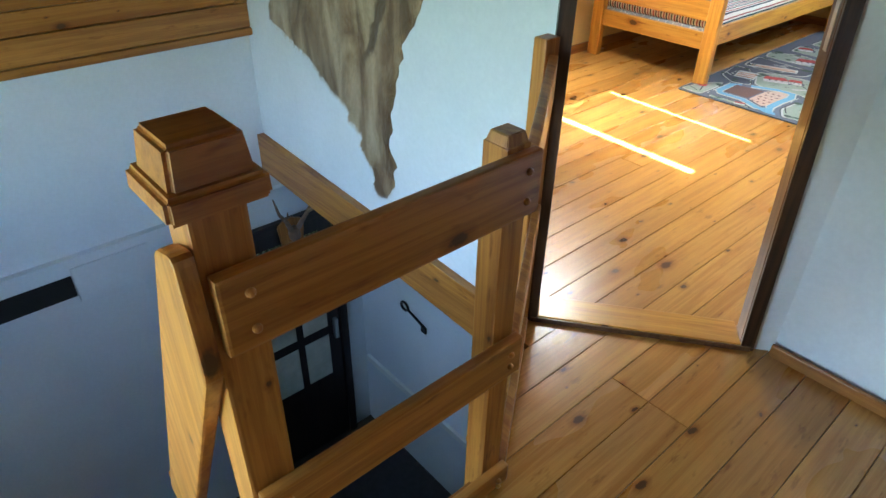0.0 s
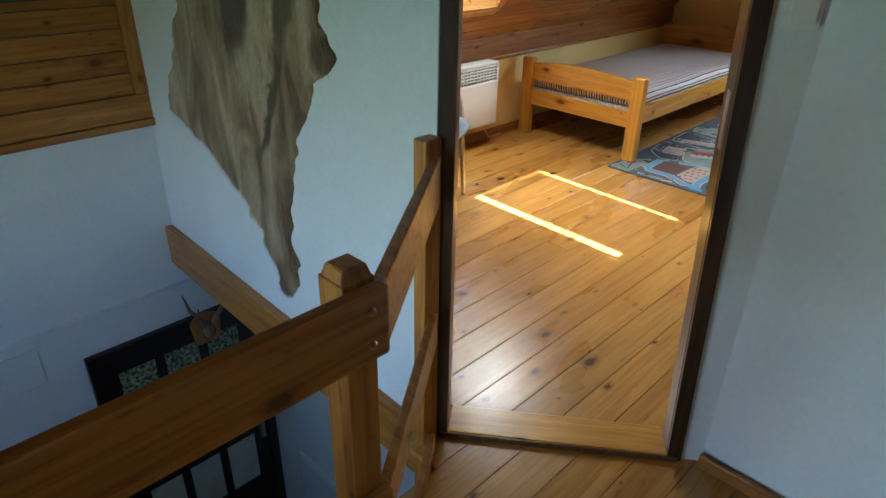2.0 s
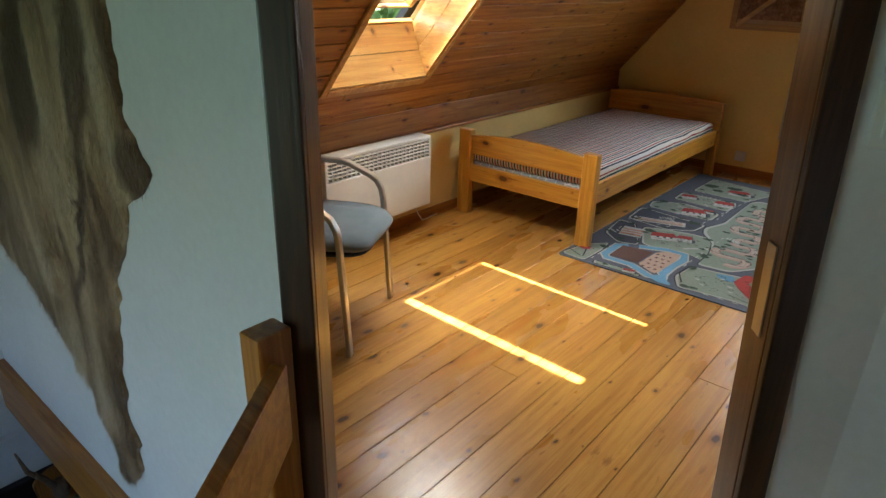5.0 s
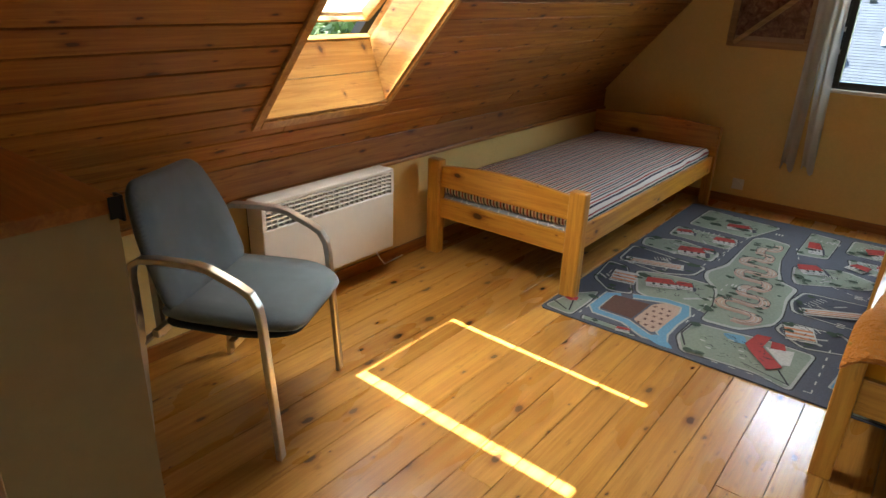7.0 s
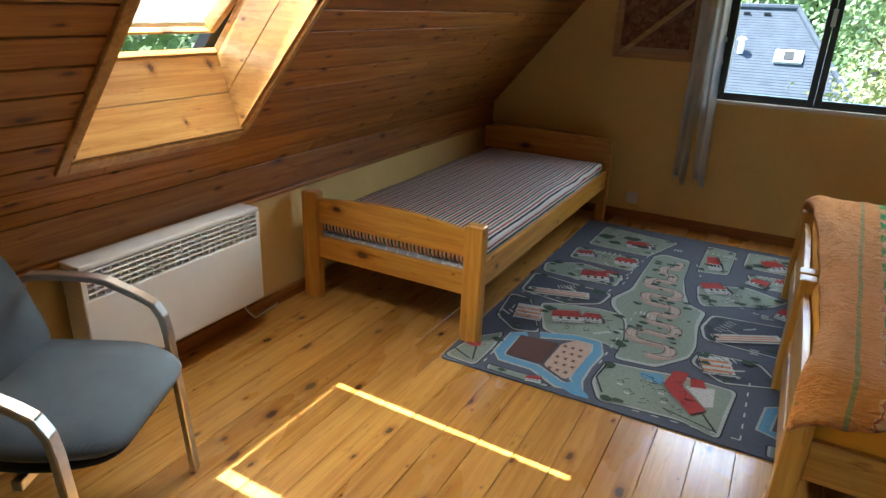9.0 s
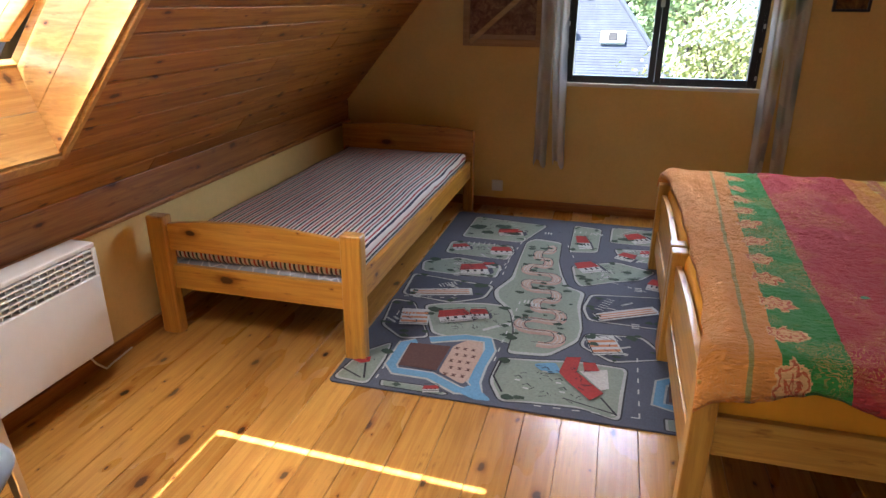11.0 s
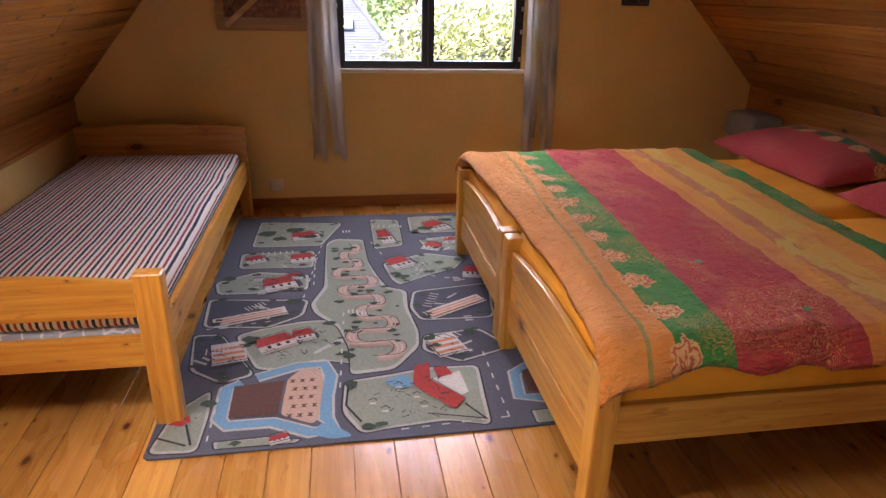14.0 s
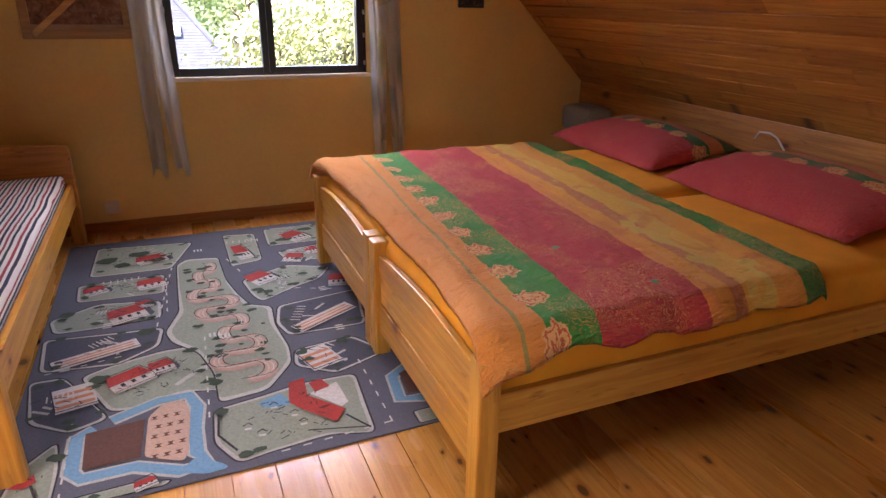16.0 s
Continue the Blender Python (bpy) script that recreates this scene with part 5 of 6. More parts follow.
def band_into(bm, pts, y, half_y, half_t):
    """A flat bent bar that follows points in the x-z plane."""
    rings = []
    for k, (x, z) in enumerate(pts):
        a, c = Vector(pts[max(k - 1, 0)]), Vector(pts[min(k + 1, len(pts) - 1)])
        d = (c - a).normalized()
        n = Vector((-d.y, d.x)) * half_t
        rings.append([bm.verts.new((x + n.x * s1, y + s2 * half_y, z + n.y * s1)) for s1, s2 in ((1, 1), (1, -1), (-1, -1), (-1, 1))])
    for r1, r2 in zip(rings, rings[1:]):
        for q in range(4):
            bm.faces.new((r1[q], r1[(q + 1) % 4], r2[(q + 1) % 4], r2[q]))
    bm.faces.new(rings[0][::-1])
    bm.faces.new(rings[-1])
    bmesh.ops.recalc_face_normals(bm, faces=bm.faces[:])
    long_edges = [e for e in bm.edges if all(len(v.link_edges) > 2 for v in e.verts)]
    bmesh.ops.bevel(bm, geom=long_edges, offset=0.003, segments=1, affect="EDGES")


def padded(outline, a, b, round_by, shape=None):
    """A cushion from an outline in x-y, its rims rolled in steps."""
    bm = bmesh.new()
    c = sum((Vector(p) for p in outline), Vector((0, 0))) / len(outline)
    rings = []
    for f, z in ((0.90, a), (0.985, a + round_by * 0.35), (1.0, (a + b) / 2), (0.985, b - round_by * 0.35), (0.93, b - 0.003), (0.6, b), (0.25, b - 0.002)):
        rings.append([bm.verts.new((*(c + (Vector(p) - c) * f), z)) for p in outline])
    n = len(outline)
    for r1, r2 in zip(rings, rings[1:]):
        for k in range(n):
            bm.faces.new((r1[k], r1[(k + 1) % n], r2[(k + 1) % n], r2[k]))
    bm.faces.new(rings[0][::-1])
    bm.faces.new(rings[-1])
    if shape:
        for v in bm.verts:
            v.co = shape(v.co)
    return bm


seat_line = rounded([(-0.17, -0.245), (0.16, -0.255), (0.30, -0.20), (0.30, 0.20), (0.16, 0.255), (-0.17, 0.245)], 0.07, 5)
part("seat", padded(seat_line, 0.425, 0.478, 0.05, lambda p: Vector((p.x, p.y, p.z - 0.02 * max(0, p.x - 0.2) * 10 * 0.6 + 0.012 * (abs(p.y) / 0.25) ** 2))), cloth, chair, smooth=True)
part("seat_base", padded([tuple(Vector(p) * 0.96) for p in seat_line], 0.412, 0.43, 0.01), dark_cloth, chair, "dark underside of the seat", smooth=True)
back_line = rounded([(-0.25, 0.0), (-0.245, 0.22), (-0.19, 0.40), (0.19, 0.40), (0.245, 0.22), (0.25, 0.0)], 0.06, 5)


def lean(p):
    """Stands the cushion up, leans it back and hollows it."""
    y, h, d = p.x, p.y, p.z
    return Vector((-0.128 - 0.32 * h + d + 0.35 * y * y, y, 0.462 + h - 0.03 * d))


bk = padded(back_line, -0.03, 0.022, 0.05, lean)
bmesh.ops.recalc_face_normals(bk, faces=bk.faces[:])
part("backrest", bk, cloth, chair, smooth=True)


def arm_line():
    pts = [(0.245, 0.0), (0.215, 0.50), (0.207, 0.55), (0.185, 0.59), (0.15, 0.612), (0.06, 0.655), (0.02, 0.663), (-0.10, 0.665), (-0.165, 0.66), (-0.195, 0.64), (-0.205, 0.60), (-0.205, 0.45), (-0.235, 0.0)]
    return pts


for sgn in (-1, 1):
    bm = bmesh.new()
    band_into(bm, arm_line(), sgn * 0.274, 0.0175, 0.010)
    part("arm_frame", bm, champagne, chair, smooth=False)
for x in (0.10, -0.16):
    part("cross_bar", box((x - 0.012, -0.263, 0.385), (x + 0.012, 0.263, 0.412), 0.004), champagne, chair)
bm = bmesh.new()
tube_into(bm, [(-0.21, -0.268, 0.36), (-0.21, 0.268, 0.36)], 0.011)
part("back_bar", bm, champagne, chair, smooth=True)
for sgn in (-1, 1):
    part("back_stay", box((-0.195, sgn * 0.20 - 0.012, 0.36), (-0.172, sgn * 0.20 + 0.012, 0.62), 0.003), champagne, chair)

# ---- low cabinet ----
cab = holder("low_cabinet", pose(0.85, -2.43, 0), "low cabinet with cream side and pine top", "cabinet")
part("side_panel", box((0.384, -0.155, 0), (0.40, 0.11, 1.12), 0.002), cream_paint, cab)
part("side_panel", box((-0.40, -0.155, 0), (-0.384, 0.11, 1.12), 0.002), cream_paint, cab)
part("back_panel", box((-0.384, -0.155, 0.01), (0.384, -0.145, 1.12)), cream_paint, cab)
for k in range(2):
    x = -0.383 + 0.384 * k
    d = part("door", box((x, 0.092, 0.06), (x + 0.381, 0.108, 1.115), 0.003), cream_paint, cab)
    part("knob", box((x + (0.33 if k == 0 else 0.03), 0.109, 0.58), (x + (0.35 if k == 0 else 0.05), 0.13, 0.60), 0.006), black_metal, d)
part("plinth", box((-0.384, -0.09, 0), (0.384, 0.09, 0.058)), cream_paint, cab)
part("top", box((-0.405, -0.16, 1.12), (0.405, 0.112, 1.142), 0.003), trim_wood["x"], cab, "varnished pine top")
part("corner_bracket", box((0.385, 0.1125, 1.105), (0.408, 0.118, 1.146), 0.002), black_metal, cab, "black corner bracket")
part("corner_bracket", box((0.4055, 0.095, 1.112), (0.409, 0.112, 1.146), 0.001), black_metal, cab, "black corner bracket")

# ---- wall things ----
curtain_m, ut, ub = material("curtain_print")
utc = ut.nodes.new("ShaderNodeTexCoord").outputs["Object"]
ump = ut.nodes.new("ShaderNodeMapping")
ump.inputs["Scale"].default_value = (11, 2, 3.6)
ut.links.new(utc, ump.inputs["Vector"])
uv = ut.nodes.new("ShaderNodeTexVoronoi")
uv.inputs["Scale"].default_value = 1.0
ut.links.new(ump.outputs[0], uv.inputs["Vector"])
us = ut.nodes.new("ShaderNodeSeparateColor")
ut.links.new(uv.outputs["Color"], us.inputs[0])
ur = ramp(ut, [(0.0, (0.80, 0.80, 0.78)), (0.20, (0.30, 0.46, 0.50)), (0.36, (0.80, 0.79, 0.76)), (0.52, (0.62, 0.56, 0.28)), (0.64, (0.80, 0.80, 0.78)), (0.80, (0.66, 0.48, 0.42)), (0.92, (0.24, 0.28, 0.33))])
ur.color_ramp.interpolation = "CONSTANT"
ut.links.new(us.outputs[0], ur.inputs[0])
ucol = mix(ut, "MIX", (0.86, 0.87, 0.87), ur.outputs[0], ramp_of(ut, uv.outputs["Distance"], (0.30, (0.95, 0.95, 0.95)), (0.75, (0.0, 0.0, 0.0))))
ut.links.new(ucol, ub.inputs["Base Color"])
ub.inputs["Roughness"].default_value = 0.9
utr = ut.nodes.new("ShaderNodeBsdfTranslucent")
ut.links.new(ucol, utr.inputs[0])
umx = ut.nodes.new("ShaderNodeMixShader")
umx.inputs[0].default_value = 0.4
ut.links.new(ub.outputs[0], umx.inputs[1])
ut.links.new(utr.outputs[0], umx.inputs[2])
ut.links.new(umx.outputs[0], ut.nodes["Material Output"].inputs[0])
bump(ut, ub, noise_tex(ut, utc, 400, 2), 0.2, 0.001)


def curtain(xa, xb, ta, tb, seed, label):
    """A gathered curtain: folds that widen downwards, with a thin body."""
    bm = bmesh.new()
    n, m = 46, 30
    rows = []
    for i in range(m + 1):
        v = i / m
        z = 2.10 - v * 1.78
        row = []
        for k in range(n + 1):
            u = k / n
            lo, hi = ta + (xa - ta) * v ** 1.4, tb + (xb - tb) * v ** 1.4
            split = 0.22 * max(0.0, (v - 0.60) / 0.40) ** 1.3
            spot = u * (1 - split) + (split if u > 0.5 else 0.0)
            x = lo + (hi - lo) * spot + 0.006 * noise.noise((u * 5, v * 3, seed))
            y = GABLE - 0.055 + 0.028 * math.sin(u * 13 + seed + 0.8 * math.sin(v * 2.6)) * (0.55 + 0.45 * v) + 0.008 * noise.noise((u * 9, v * 5, seed + 3))
            if i == m:
                z += 0.012 * math.sin(u * 13 + seed)
            row.append(bm.verts.new((x, y, z)))
        rows.append(row)
    for r1, r2 in zip(rows, rows[1:]):
        for k in range(n):
            if k != n // 2 or r2[k].co.z > 1.04:
                bm.faces.new((r1[k], r2[k], r2[k + 1], r1[k + 1]))
    bmesh.ops.solidify(bm, geom=bm.faces[:], thickness=0.0015)
    return thing("curtain", bm, curtain_m, label, "curtain", "curtains of the gable window", smooth=True)


curtain(1.325, 1.54, 1.32, 1.49, 0.4, "long pale curtain with grey leaf print beside the single bed")
curtain(2.73, 2.94, 2.69, 2.90, 2.1, "long pale curtain with grey leaf print beside the double bed")
rod = bmesh.new()
tube_into(rod, [(1.15, GABLE - 0.055, 2.12), (3.05, GABLE - 0.055, 2.12)], 0.012)
thing("curtain_rod", rod, trim_wood["x"], "round wooden curtain rod above the window", "curtain rod", smooth=True)


def picture(x0, x1, z0, z1, w, mat, art, label):
    p = holder("picture", pose((x0 + x1) / 2, GABLE, z0), label, "picture")
    a, h = (x1 - x0) / 2, z1 - z0
    for lo, hi in (((-a, -0.024, 0), (-a + w, -0.001, h)), ((a - w, -0.024, 0), (a, -0.001, h)), ((-a + w, -0.024, 0), (a - w, -0.001, w)), ((-a + w, -0.024, h - w), (a - w, -0.001, h))):
        part("frame_side", box(lo, hi, 0.003), mat, p)
    part("print", box((-a + w, -0.012, w), (a - w, -0.006, h - w)), art, p)
    return p


def artwork(name, stops, scale):
    m, t, b = material(name)
    tc = t.nodes.new("ShaderNodeTexCoord").outputs["Object"]
    r = ramp(t, stops)
    t.links.new(noise_tex(t, tc, scale, 5, 0.7, 0.6), r.inputs[0])
    t.links.new(r.outputs[0], b.inputs["Base Color"])
    b.inputs["Roughness"].default_value = 0.25
    return m


pale_frame = wood("pale_frame", (0.66, 0.50, 0.30), (0.52, 0.36, 0.20), "x", 0, 0.5)
art1 = artwork("brown_print", [(0.3, (0.08, 0.035, 0.03)), (0.5, (0.22, 0.12, 0.10)), (0.7, (0.40, 0.28, 0.22))], 24)
pic = picture(0.795, 1.335, 1.131, 1.62, 0.045, pale_frame, art1, "brown print in a pale frame on the gable wall")
part("mat_border", box((-0.225, -0.014, 0.045), (0.225, -0.0125, 0.075)), plain("print_mat", (0.45, 0.34, 0.24), 0.8), pic)
st = box((0, -0.012, -0.016), (0.60, 0.012, 0.016), 0.004)
st.transform(Matrix.Translation((0.85, GABLE - 0.04, 1.155)) @ pose(0, 0, 0, 0, -41, 0))
thing("wooden_stick", st, pale_frame, "bare wooden stick slanting across the picture", "stick")
art2 = artwork("sunset_print", [(0.3, (0.03, 0.02, 0.015)), (0.5, (0.20, 0.10, 0.03)), (0.7, (0.40, 0.26, 0.06))], 9)
picture(3.03, 3.23, 1.372, 1.52, 0.016, black_paint, art2, "small dark framed landscape on the gable wall")
art3 = artwork("dark_print", [(0.3, (0.025, 0.025, 0.03)), (0.55, (0.08, 0.06, 0.06)), (0.7, (0.30, 0.26, 0.26))], 30)
picture(3.345, 3.53, 1.318, 1.55, 0.012, black_paint, art3, "small dark framed photograph on the gable wall")

sock = holder("wall_socket", pose(1.07, GABLE, 0.155), "white wall socket above the baseboard", "socket")
part("plate", box((-0.04, -0.012, -0.04), (0.04, -0.001, 0.04), 0.004), white_plastic, sock)
bm = bmesh.new()
tube_into(bm, [(0, -0.013, 0), (0, -0.022, 0)], 0.026, 20)
part("collar", bm, white_plastic, sock)

SW = DOOR_B + ALONG * 0.022
for zc, lab in ((1.305, "white rocker switch beside the door frame"), (1.392, "white rocker switch above the other")):
    swt = holder("light_switch", Matrix(((ALONG.x, INTO.x, 0, SW.x), (ALONG.y, INTO.y, 0, SW.y), (0, 0, 1, zc), (0, 0, 0, 1))), lab, "switch", "switches beside the door")
    part("plate", box((-0.039, -0.011, -0.041), (0.039, 0.0, 0.041), 0.004), white_plastic, swt)
    part("rocker", box((-0.028, -0.017, -0.029), (0.028, -0.0105, 0.029), 0.003), white_plastic, swt)

cable = bmesh.new()
tube_into(cable, [(4.36, 0.60, 0.70), (4.34, 0.56, 0.745), (4.345, 0.50, 0.75), (4.37, 0.47, 0.73), (4.37, 0.40, 0.66), (4.36, 0.30, 0.58)], 0.005, 6)
thing("lamp_cable", cable, white_plastic, "loose white cable behind the pillows", "cable", smooth=True)

# ---- hide on the stair wall ----
fur_m, ft, fb = material("deer_hide")
ftc = ft.nodes.new("ShaderNodeTexCoord").outputs["Object"]
fmp = ft.nodes.new("ShaderNodeMapping")
fmp.inputs["Scale"].default_value = (4.0, 1, 0.9)
ft.links.new(ftc, fmp.inputs["Vector"])
big = noise_tex(ft, fmp.outputs[0], 2.2, 4, 0.55, 0.7)
fsp = ft.nodes.new("ShaderNodeSeparateXYZ")
ft.links.new(ftc, fsp.inputs[0])
fx = math_node(ft, "ADD", fsp.outputs[0], math_node(ft, "MULTIPLY", math_node(ft, "SUBTRACT", noise_tex(ft, ftc, 9, 3), 0.5), 0.10))


def coat_and_fold_mark(cx, cz, rx, rz, slope=0.0):
    """A soft darker mark, coat brown and painted fold shade alike, leaning by a slope."""
    dz = math_node(ft, "SUBTRACT", fsp.outputs[2], cz)
    dx = math_node(ft, "SUBTRACT", math_node(ft, "SUBTRACT", fx, cx), math_node(ft, "MULTIPLY", dz, slope))
    far = math_node(ft, "ADD", math_node(ft, "POWER", math_node(ft, "ABSOLUTE", math_node(ft, "DIVIDE", dx, rx)), 2.0), math_node(ft, "POWER", math_node(ft, "ABSOLUTE", math_node(ft, "DIVIDE", dz, rz)), 2.0))
    return math_node(ft, "SUBTRACT", 1.0, far, True)


fr_ = ramp(ft, [(0.36, (0.18, 0.10, 0.045)), (0.46, (0.38, 0.25, 0.135)), (0.56, (0.56, 0.42, 0.26)), (0.68, (0.68, 0.55, 0.38))])
ft.links.new(big, fr_.inputs[0])
coat_col = fr_.outputs[0]
# spine and side lobe are brown coat; second and fourth paint shade into folds
for mark, tone in ((coat_and_fold_mark(0.76, 1.22, 0.11, 0.26, 0.3), (0.10, 0.055, 0.025)), (coat_and_fold_mark(0.92, 0.87, 0.045, 0.27, 0.52), (0.10, 0.05, 0.02)), (coat_and_fold_mark(1.24, 1.08, 0.10, 0.075), (0.12, 0.065, 0.03)), (coat_and_fold_mark(1.06, 1.25, 0.07, 0.22, 0.3), (0.14, 0.085, 0.04))):
    coat_col = mix(ft, "MIX", coat_col, tone, math_node(ft, "MINIMUM", math_node(ft, "MULTIPLY", mark, 1.6), 0.92))
fmp2 = ft.nodes.new("ShaderNodeMapping")
fmp2.inputs["Scale"].default_value = (170, 60, 45)
ft.links.new(ftc, fmp2.inputs["Vector"])
hair = noise_tex(ft, fmp2.outputs[0], 1.0, 3, 0.7, 0.4)
ft.links.new(mix(ft, "MULTIPLY", coat_col, ramp_of(ft, hair, (0.3, (0.72, 0.70, 0.68)), (0.7, (1.12, 1.12, 1.12))), 1.0), fb.inputs["Base Color"])
fb.inputs["Roughness"].default_value = 0.95
fb.inputs["Sheen Weight"].default_value = 0.4
bump(ft, fb, hair, 0.9, 0.006)


def hide():
    """A hanging hide: wide above, a lobe on one side, narrowing to a leg; folds and ragged rims."""
    left = ((1.59, 0.50), (1.23, 0.336), (1.04, 0.18), (0.816, 0.05), (0.70, 0.05), (0.672, 0.16), (0.60, 0.376), (0.54, 0.45), (0.48, 0.51), (0.435, 0.672), (0.32, 0.743), (0.225, 0.805), (0.10, 0.835))
    right = ((1.59, 1.20), (1.207, 1.214), (1.10, 1.215), (1.031, 1.285), (0.976, 1.264), (0.926, 1.164), (0.80, 1.095), (0.685, 1.023), (0.54, 0.977), (0.40, 0.94), (0.325, 0.925), (0.24, 0.97), (0.15, 0.95), (0.10, 0.925))

    def edge(table, z):
        for (z1, x1), (z0, x0) in zip(table, table[1:]):
            if z0 <= z <= z1:
                return x0 + (x1 - x0) * (z - z0) / (z1 - z0)
        return table[-1][1] if z < table[-1][0] else table[0][1]
    bm = bmesh.new()
    n, m = 36, 90
    rows = []
    for i in range(m + 1):
        z = 1.55 - (1.55 - 0.10) * i / m
        a, b = edge(left, z) + 0.055 * noise.noise((0.37, z * 15, 0.61)) + 0.022 * noise.noise((0.37, z * 52, 4.4)), edge(right, z) + 0.028 * noise.noise((5.43, z * 24, 0.31))
        row = []
        for k in range(n + 1):
            u = k / n
            x = a + (b - a) * u
            zz = z + 0.10 * (u - 0.4) * max(0, min(1, (z - 0.2) * 2))
            body = 0.016 * math.sin(math.pi * u) ** 0.5
            y = -2.664 - 0.004 - body - 0.026 * max(0, noise.noise((x * 8, 0, z * 1.3))) + 0.022 * math.exp(-((x - 0.826 - 0.52 * (z - 0.69)) / 0.03) ** 2) * max(0.0, 1 - abs(z - 0.87) / 0.3) - 0.005 * noise.noise((x * 30, 2, z * 10))
            row.append(bm.verts.new((x, min(y, -2.666), zz)))
        rows.append(row)
    for r1, r2 in zip(rows, rows[1:]):
        for k in range(n):
            bm.faces.new((r1[k], r1[k + 1], r2[k + 1], r2[k]))
    rim = [r[0] for r in rows] + rows[-1][1:] + [r[-1] for r in rows[::-1]][1:]
    back = [bm.verts.new((v.co.x, -2.6605, v.co.z)) for v in rim]
    for k in range(len(rim) - 1):
        bm.faces.new((rim[k], rim[k + 1], back[k + 1], back[k]))
    bmesh.ops.recalc_face_normals(bm, faces=bm.faces[:])
    return bm


pelt = thing("animal_hide", hide(), fur_m, "grey-brown deer hide hanging on the white wall", "hide", smooth=True)


def fur_on(ob, count, seed):
    """Short hairs lying downwards on a hide, longer at its rim."""
    r = random.Random(seed)
    me = ob.data
    faces = [p for p in me.polygons if p.normal.y < -0.2]
    bm = bmesh.new()
    for _ in range(count):
        p = r.choice(faces)
        vs = [me.vertices[k].co for k in p.vertices]
        a = vs[0].lerp(vs[1], r.random()).lerp(vs[3].lerp(vs[2], r.random()), r.random())
        ln = r.uniform(0.014, 0.034)
        d = Vector((r.gauss(0, 0.3), -r.uniform(0.12, 0.4), -1)).normalized() * ln
        side = Vector((r.uniform(0.0008, 0.0016), 0, 0))
        bm.faces.new([bm.verts.new(q) for q in (a - side, a + side, a + d)])
    return bm


tagged(part("fur", fur_on(pelt, 16000, 3), fur_m, pelt, "short grey-brown hair"), kind="stuff")

# ---- things in the stairwell ----
key = holder("key_ornament", pose(0.42, -2.11, -1.21), "dark iron key ornament hung on the wall", "wall ornament")
bm = bmesh.new()
tube_into(bm, [(-0.08, -0.012, 0.02), (0.09, -0.012, -0.025)], 0.009, 8)
part("shaft", bm, black_metal, key)
bm = bmesh.new()
tube_into(bm, [(-0.11 + 0.035 * math.cos(a), -0.012, 0.03 + 0.03 * math.sin(a)) for a in [2 * math.pi * k / 14 for k in range(15)]], 0.009, 8)
part("bow", bm, black_metal, key)
part("bit", box((0.06, -0.018, -0.07), (0.11, -0.006, -0.02), 0.003), black_metal, key)
setting("trim_wainscot", box((-0.16, -2.135, -1.99), (2.3, -2.11, -1.94), 0.004), white_enamel, "white ledge on the hall wall", "trim")
vent = holder("vent_cover", pose(-0.20, -3.60, -0.49), "white painted cover plate of a vent", "vent")
part("plate", box((0.0, -0.19, -0.10), (0.012, 0.185, 0.10), 0.003), white_wall, vent)
# solid near-black sheet, the slot's inner shade as colour
part("slot_shade", box((0.0, -0.62, -0.06), (0.006, -0.195, 0.06)), opening_shade, vent, "near-black sheet painting the shade in an open slot")
horn = holder("antler_trophy", pose(-0.16, -2.62, -0.62), "small antler trophy above the entrance door", "antlers")
part("shield", prism(rounded([(-0.07, -0.10), (0.07, -0.10), (0.09, 0.06), (0.0, 0.10), (-0.09, 0.06)], 0.03), 0.0, 0.018, "x", 0.003), trim_wood["z"], horn)
bone = plain("antler_bone", (0.20, 0.12, 0.07), 0.7, 0, 0.4, 30, 0.4)
bm = bmesh.new()
bmesh.ops.create_icosphere(bm, subdivisions=2, radius=0.045)
for v in bm.verts:
    v.co = Vector((v.co.x * 0.9 + 0.05, v.co.y * 0.8, v.co.z * 1.3))
part("skull", bm, bone, horn, smooth=True)
for sgn in (-1, 1):
    bm = bmesh.new()
    tube_into(bm, [(0.06, sgn * 0.025, 0.04), (0.09, sgn * 0.06, 0.12), (0.11, sgn * 0.11, 0.20), (0.10, sgn * 0.13, 0.30)], [0.016, 0.013, 0.010, 0.004], 8)
    part("antler", bm, bone, horn, smooth=True)
    bm = bmesh.new()
    tube_into(bm, [(0.10, sgn * 0.08, 0.15), (0.17, sgn * 0.09, 0.20), (0.20, sgn * 0.10, 0.25)], [0.010, 0.007, 0.003], 8)
    part("tine", bm, bone, horn, smooth=True)

# ---- outside ----
grass_m = plain("grass", (0.07, 0.12, 0.03), 1.0, 0, 0.4, 0.8)
setting("ground", box((-300, -300, -2.95), (300, 300, -2.85)), grass_m, "grassy ground round the house", "ground")
leaf_green = plain("leaf_green", (0.14, 0.20, 0.065), 0.6, 0, 0.5, 3)
leaf_yellow = plain("leaf_yellow_green", (0.24, 0.24, 0.08), 0.6, 0, 0.4, 3)
bark = plain("bark", (0.09, 0.065, 0.045), 0.95, 0, 0.4, 12, 0.6)
slate_m = plain("roof_slate", (0.046, 0.053, 0.066), 0.85, 0, 0.25, 2.5, 0.2)
slate_m.node_tree.nodes["Principled BSDF"].inputs["Specular IOR Level"].default_value = 0.15
house_white = plaster("house_render", (0.62, 0.60, 0.55))


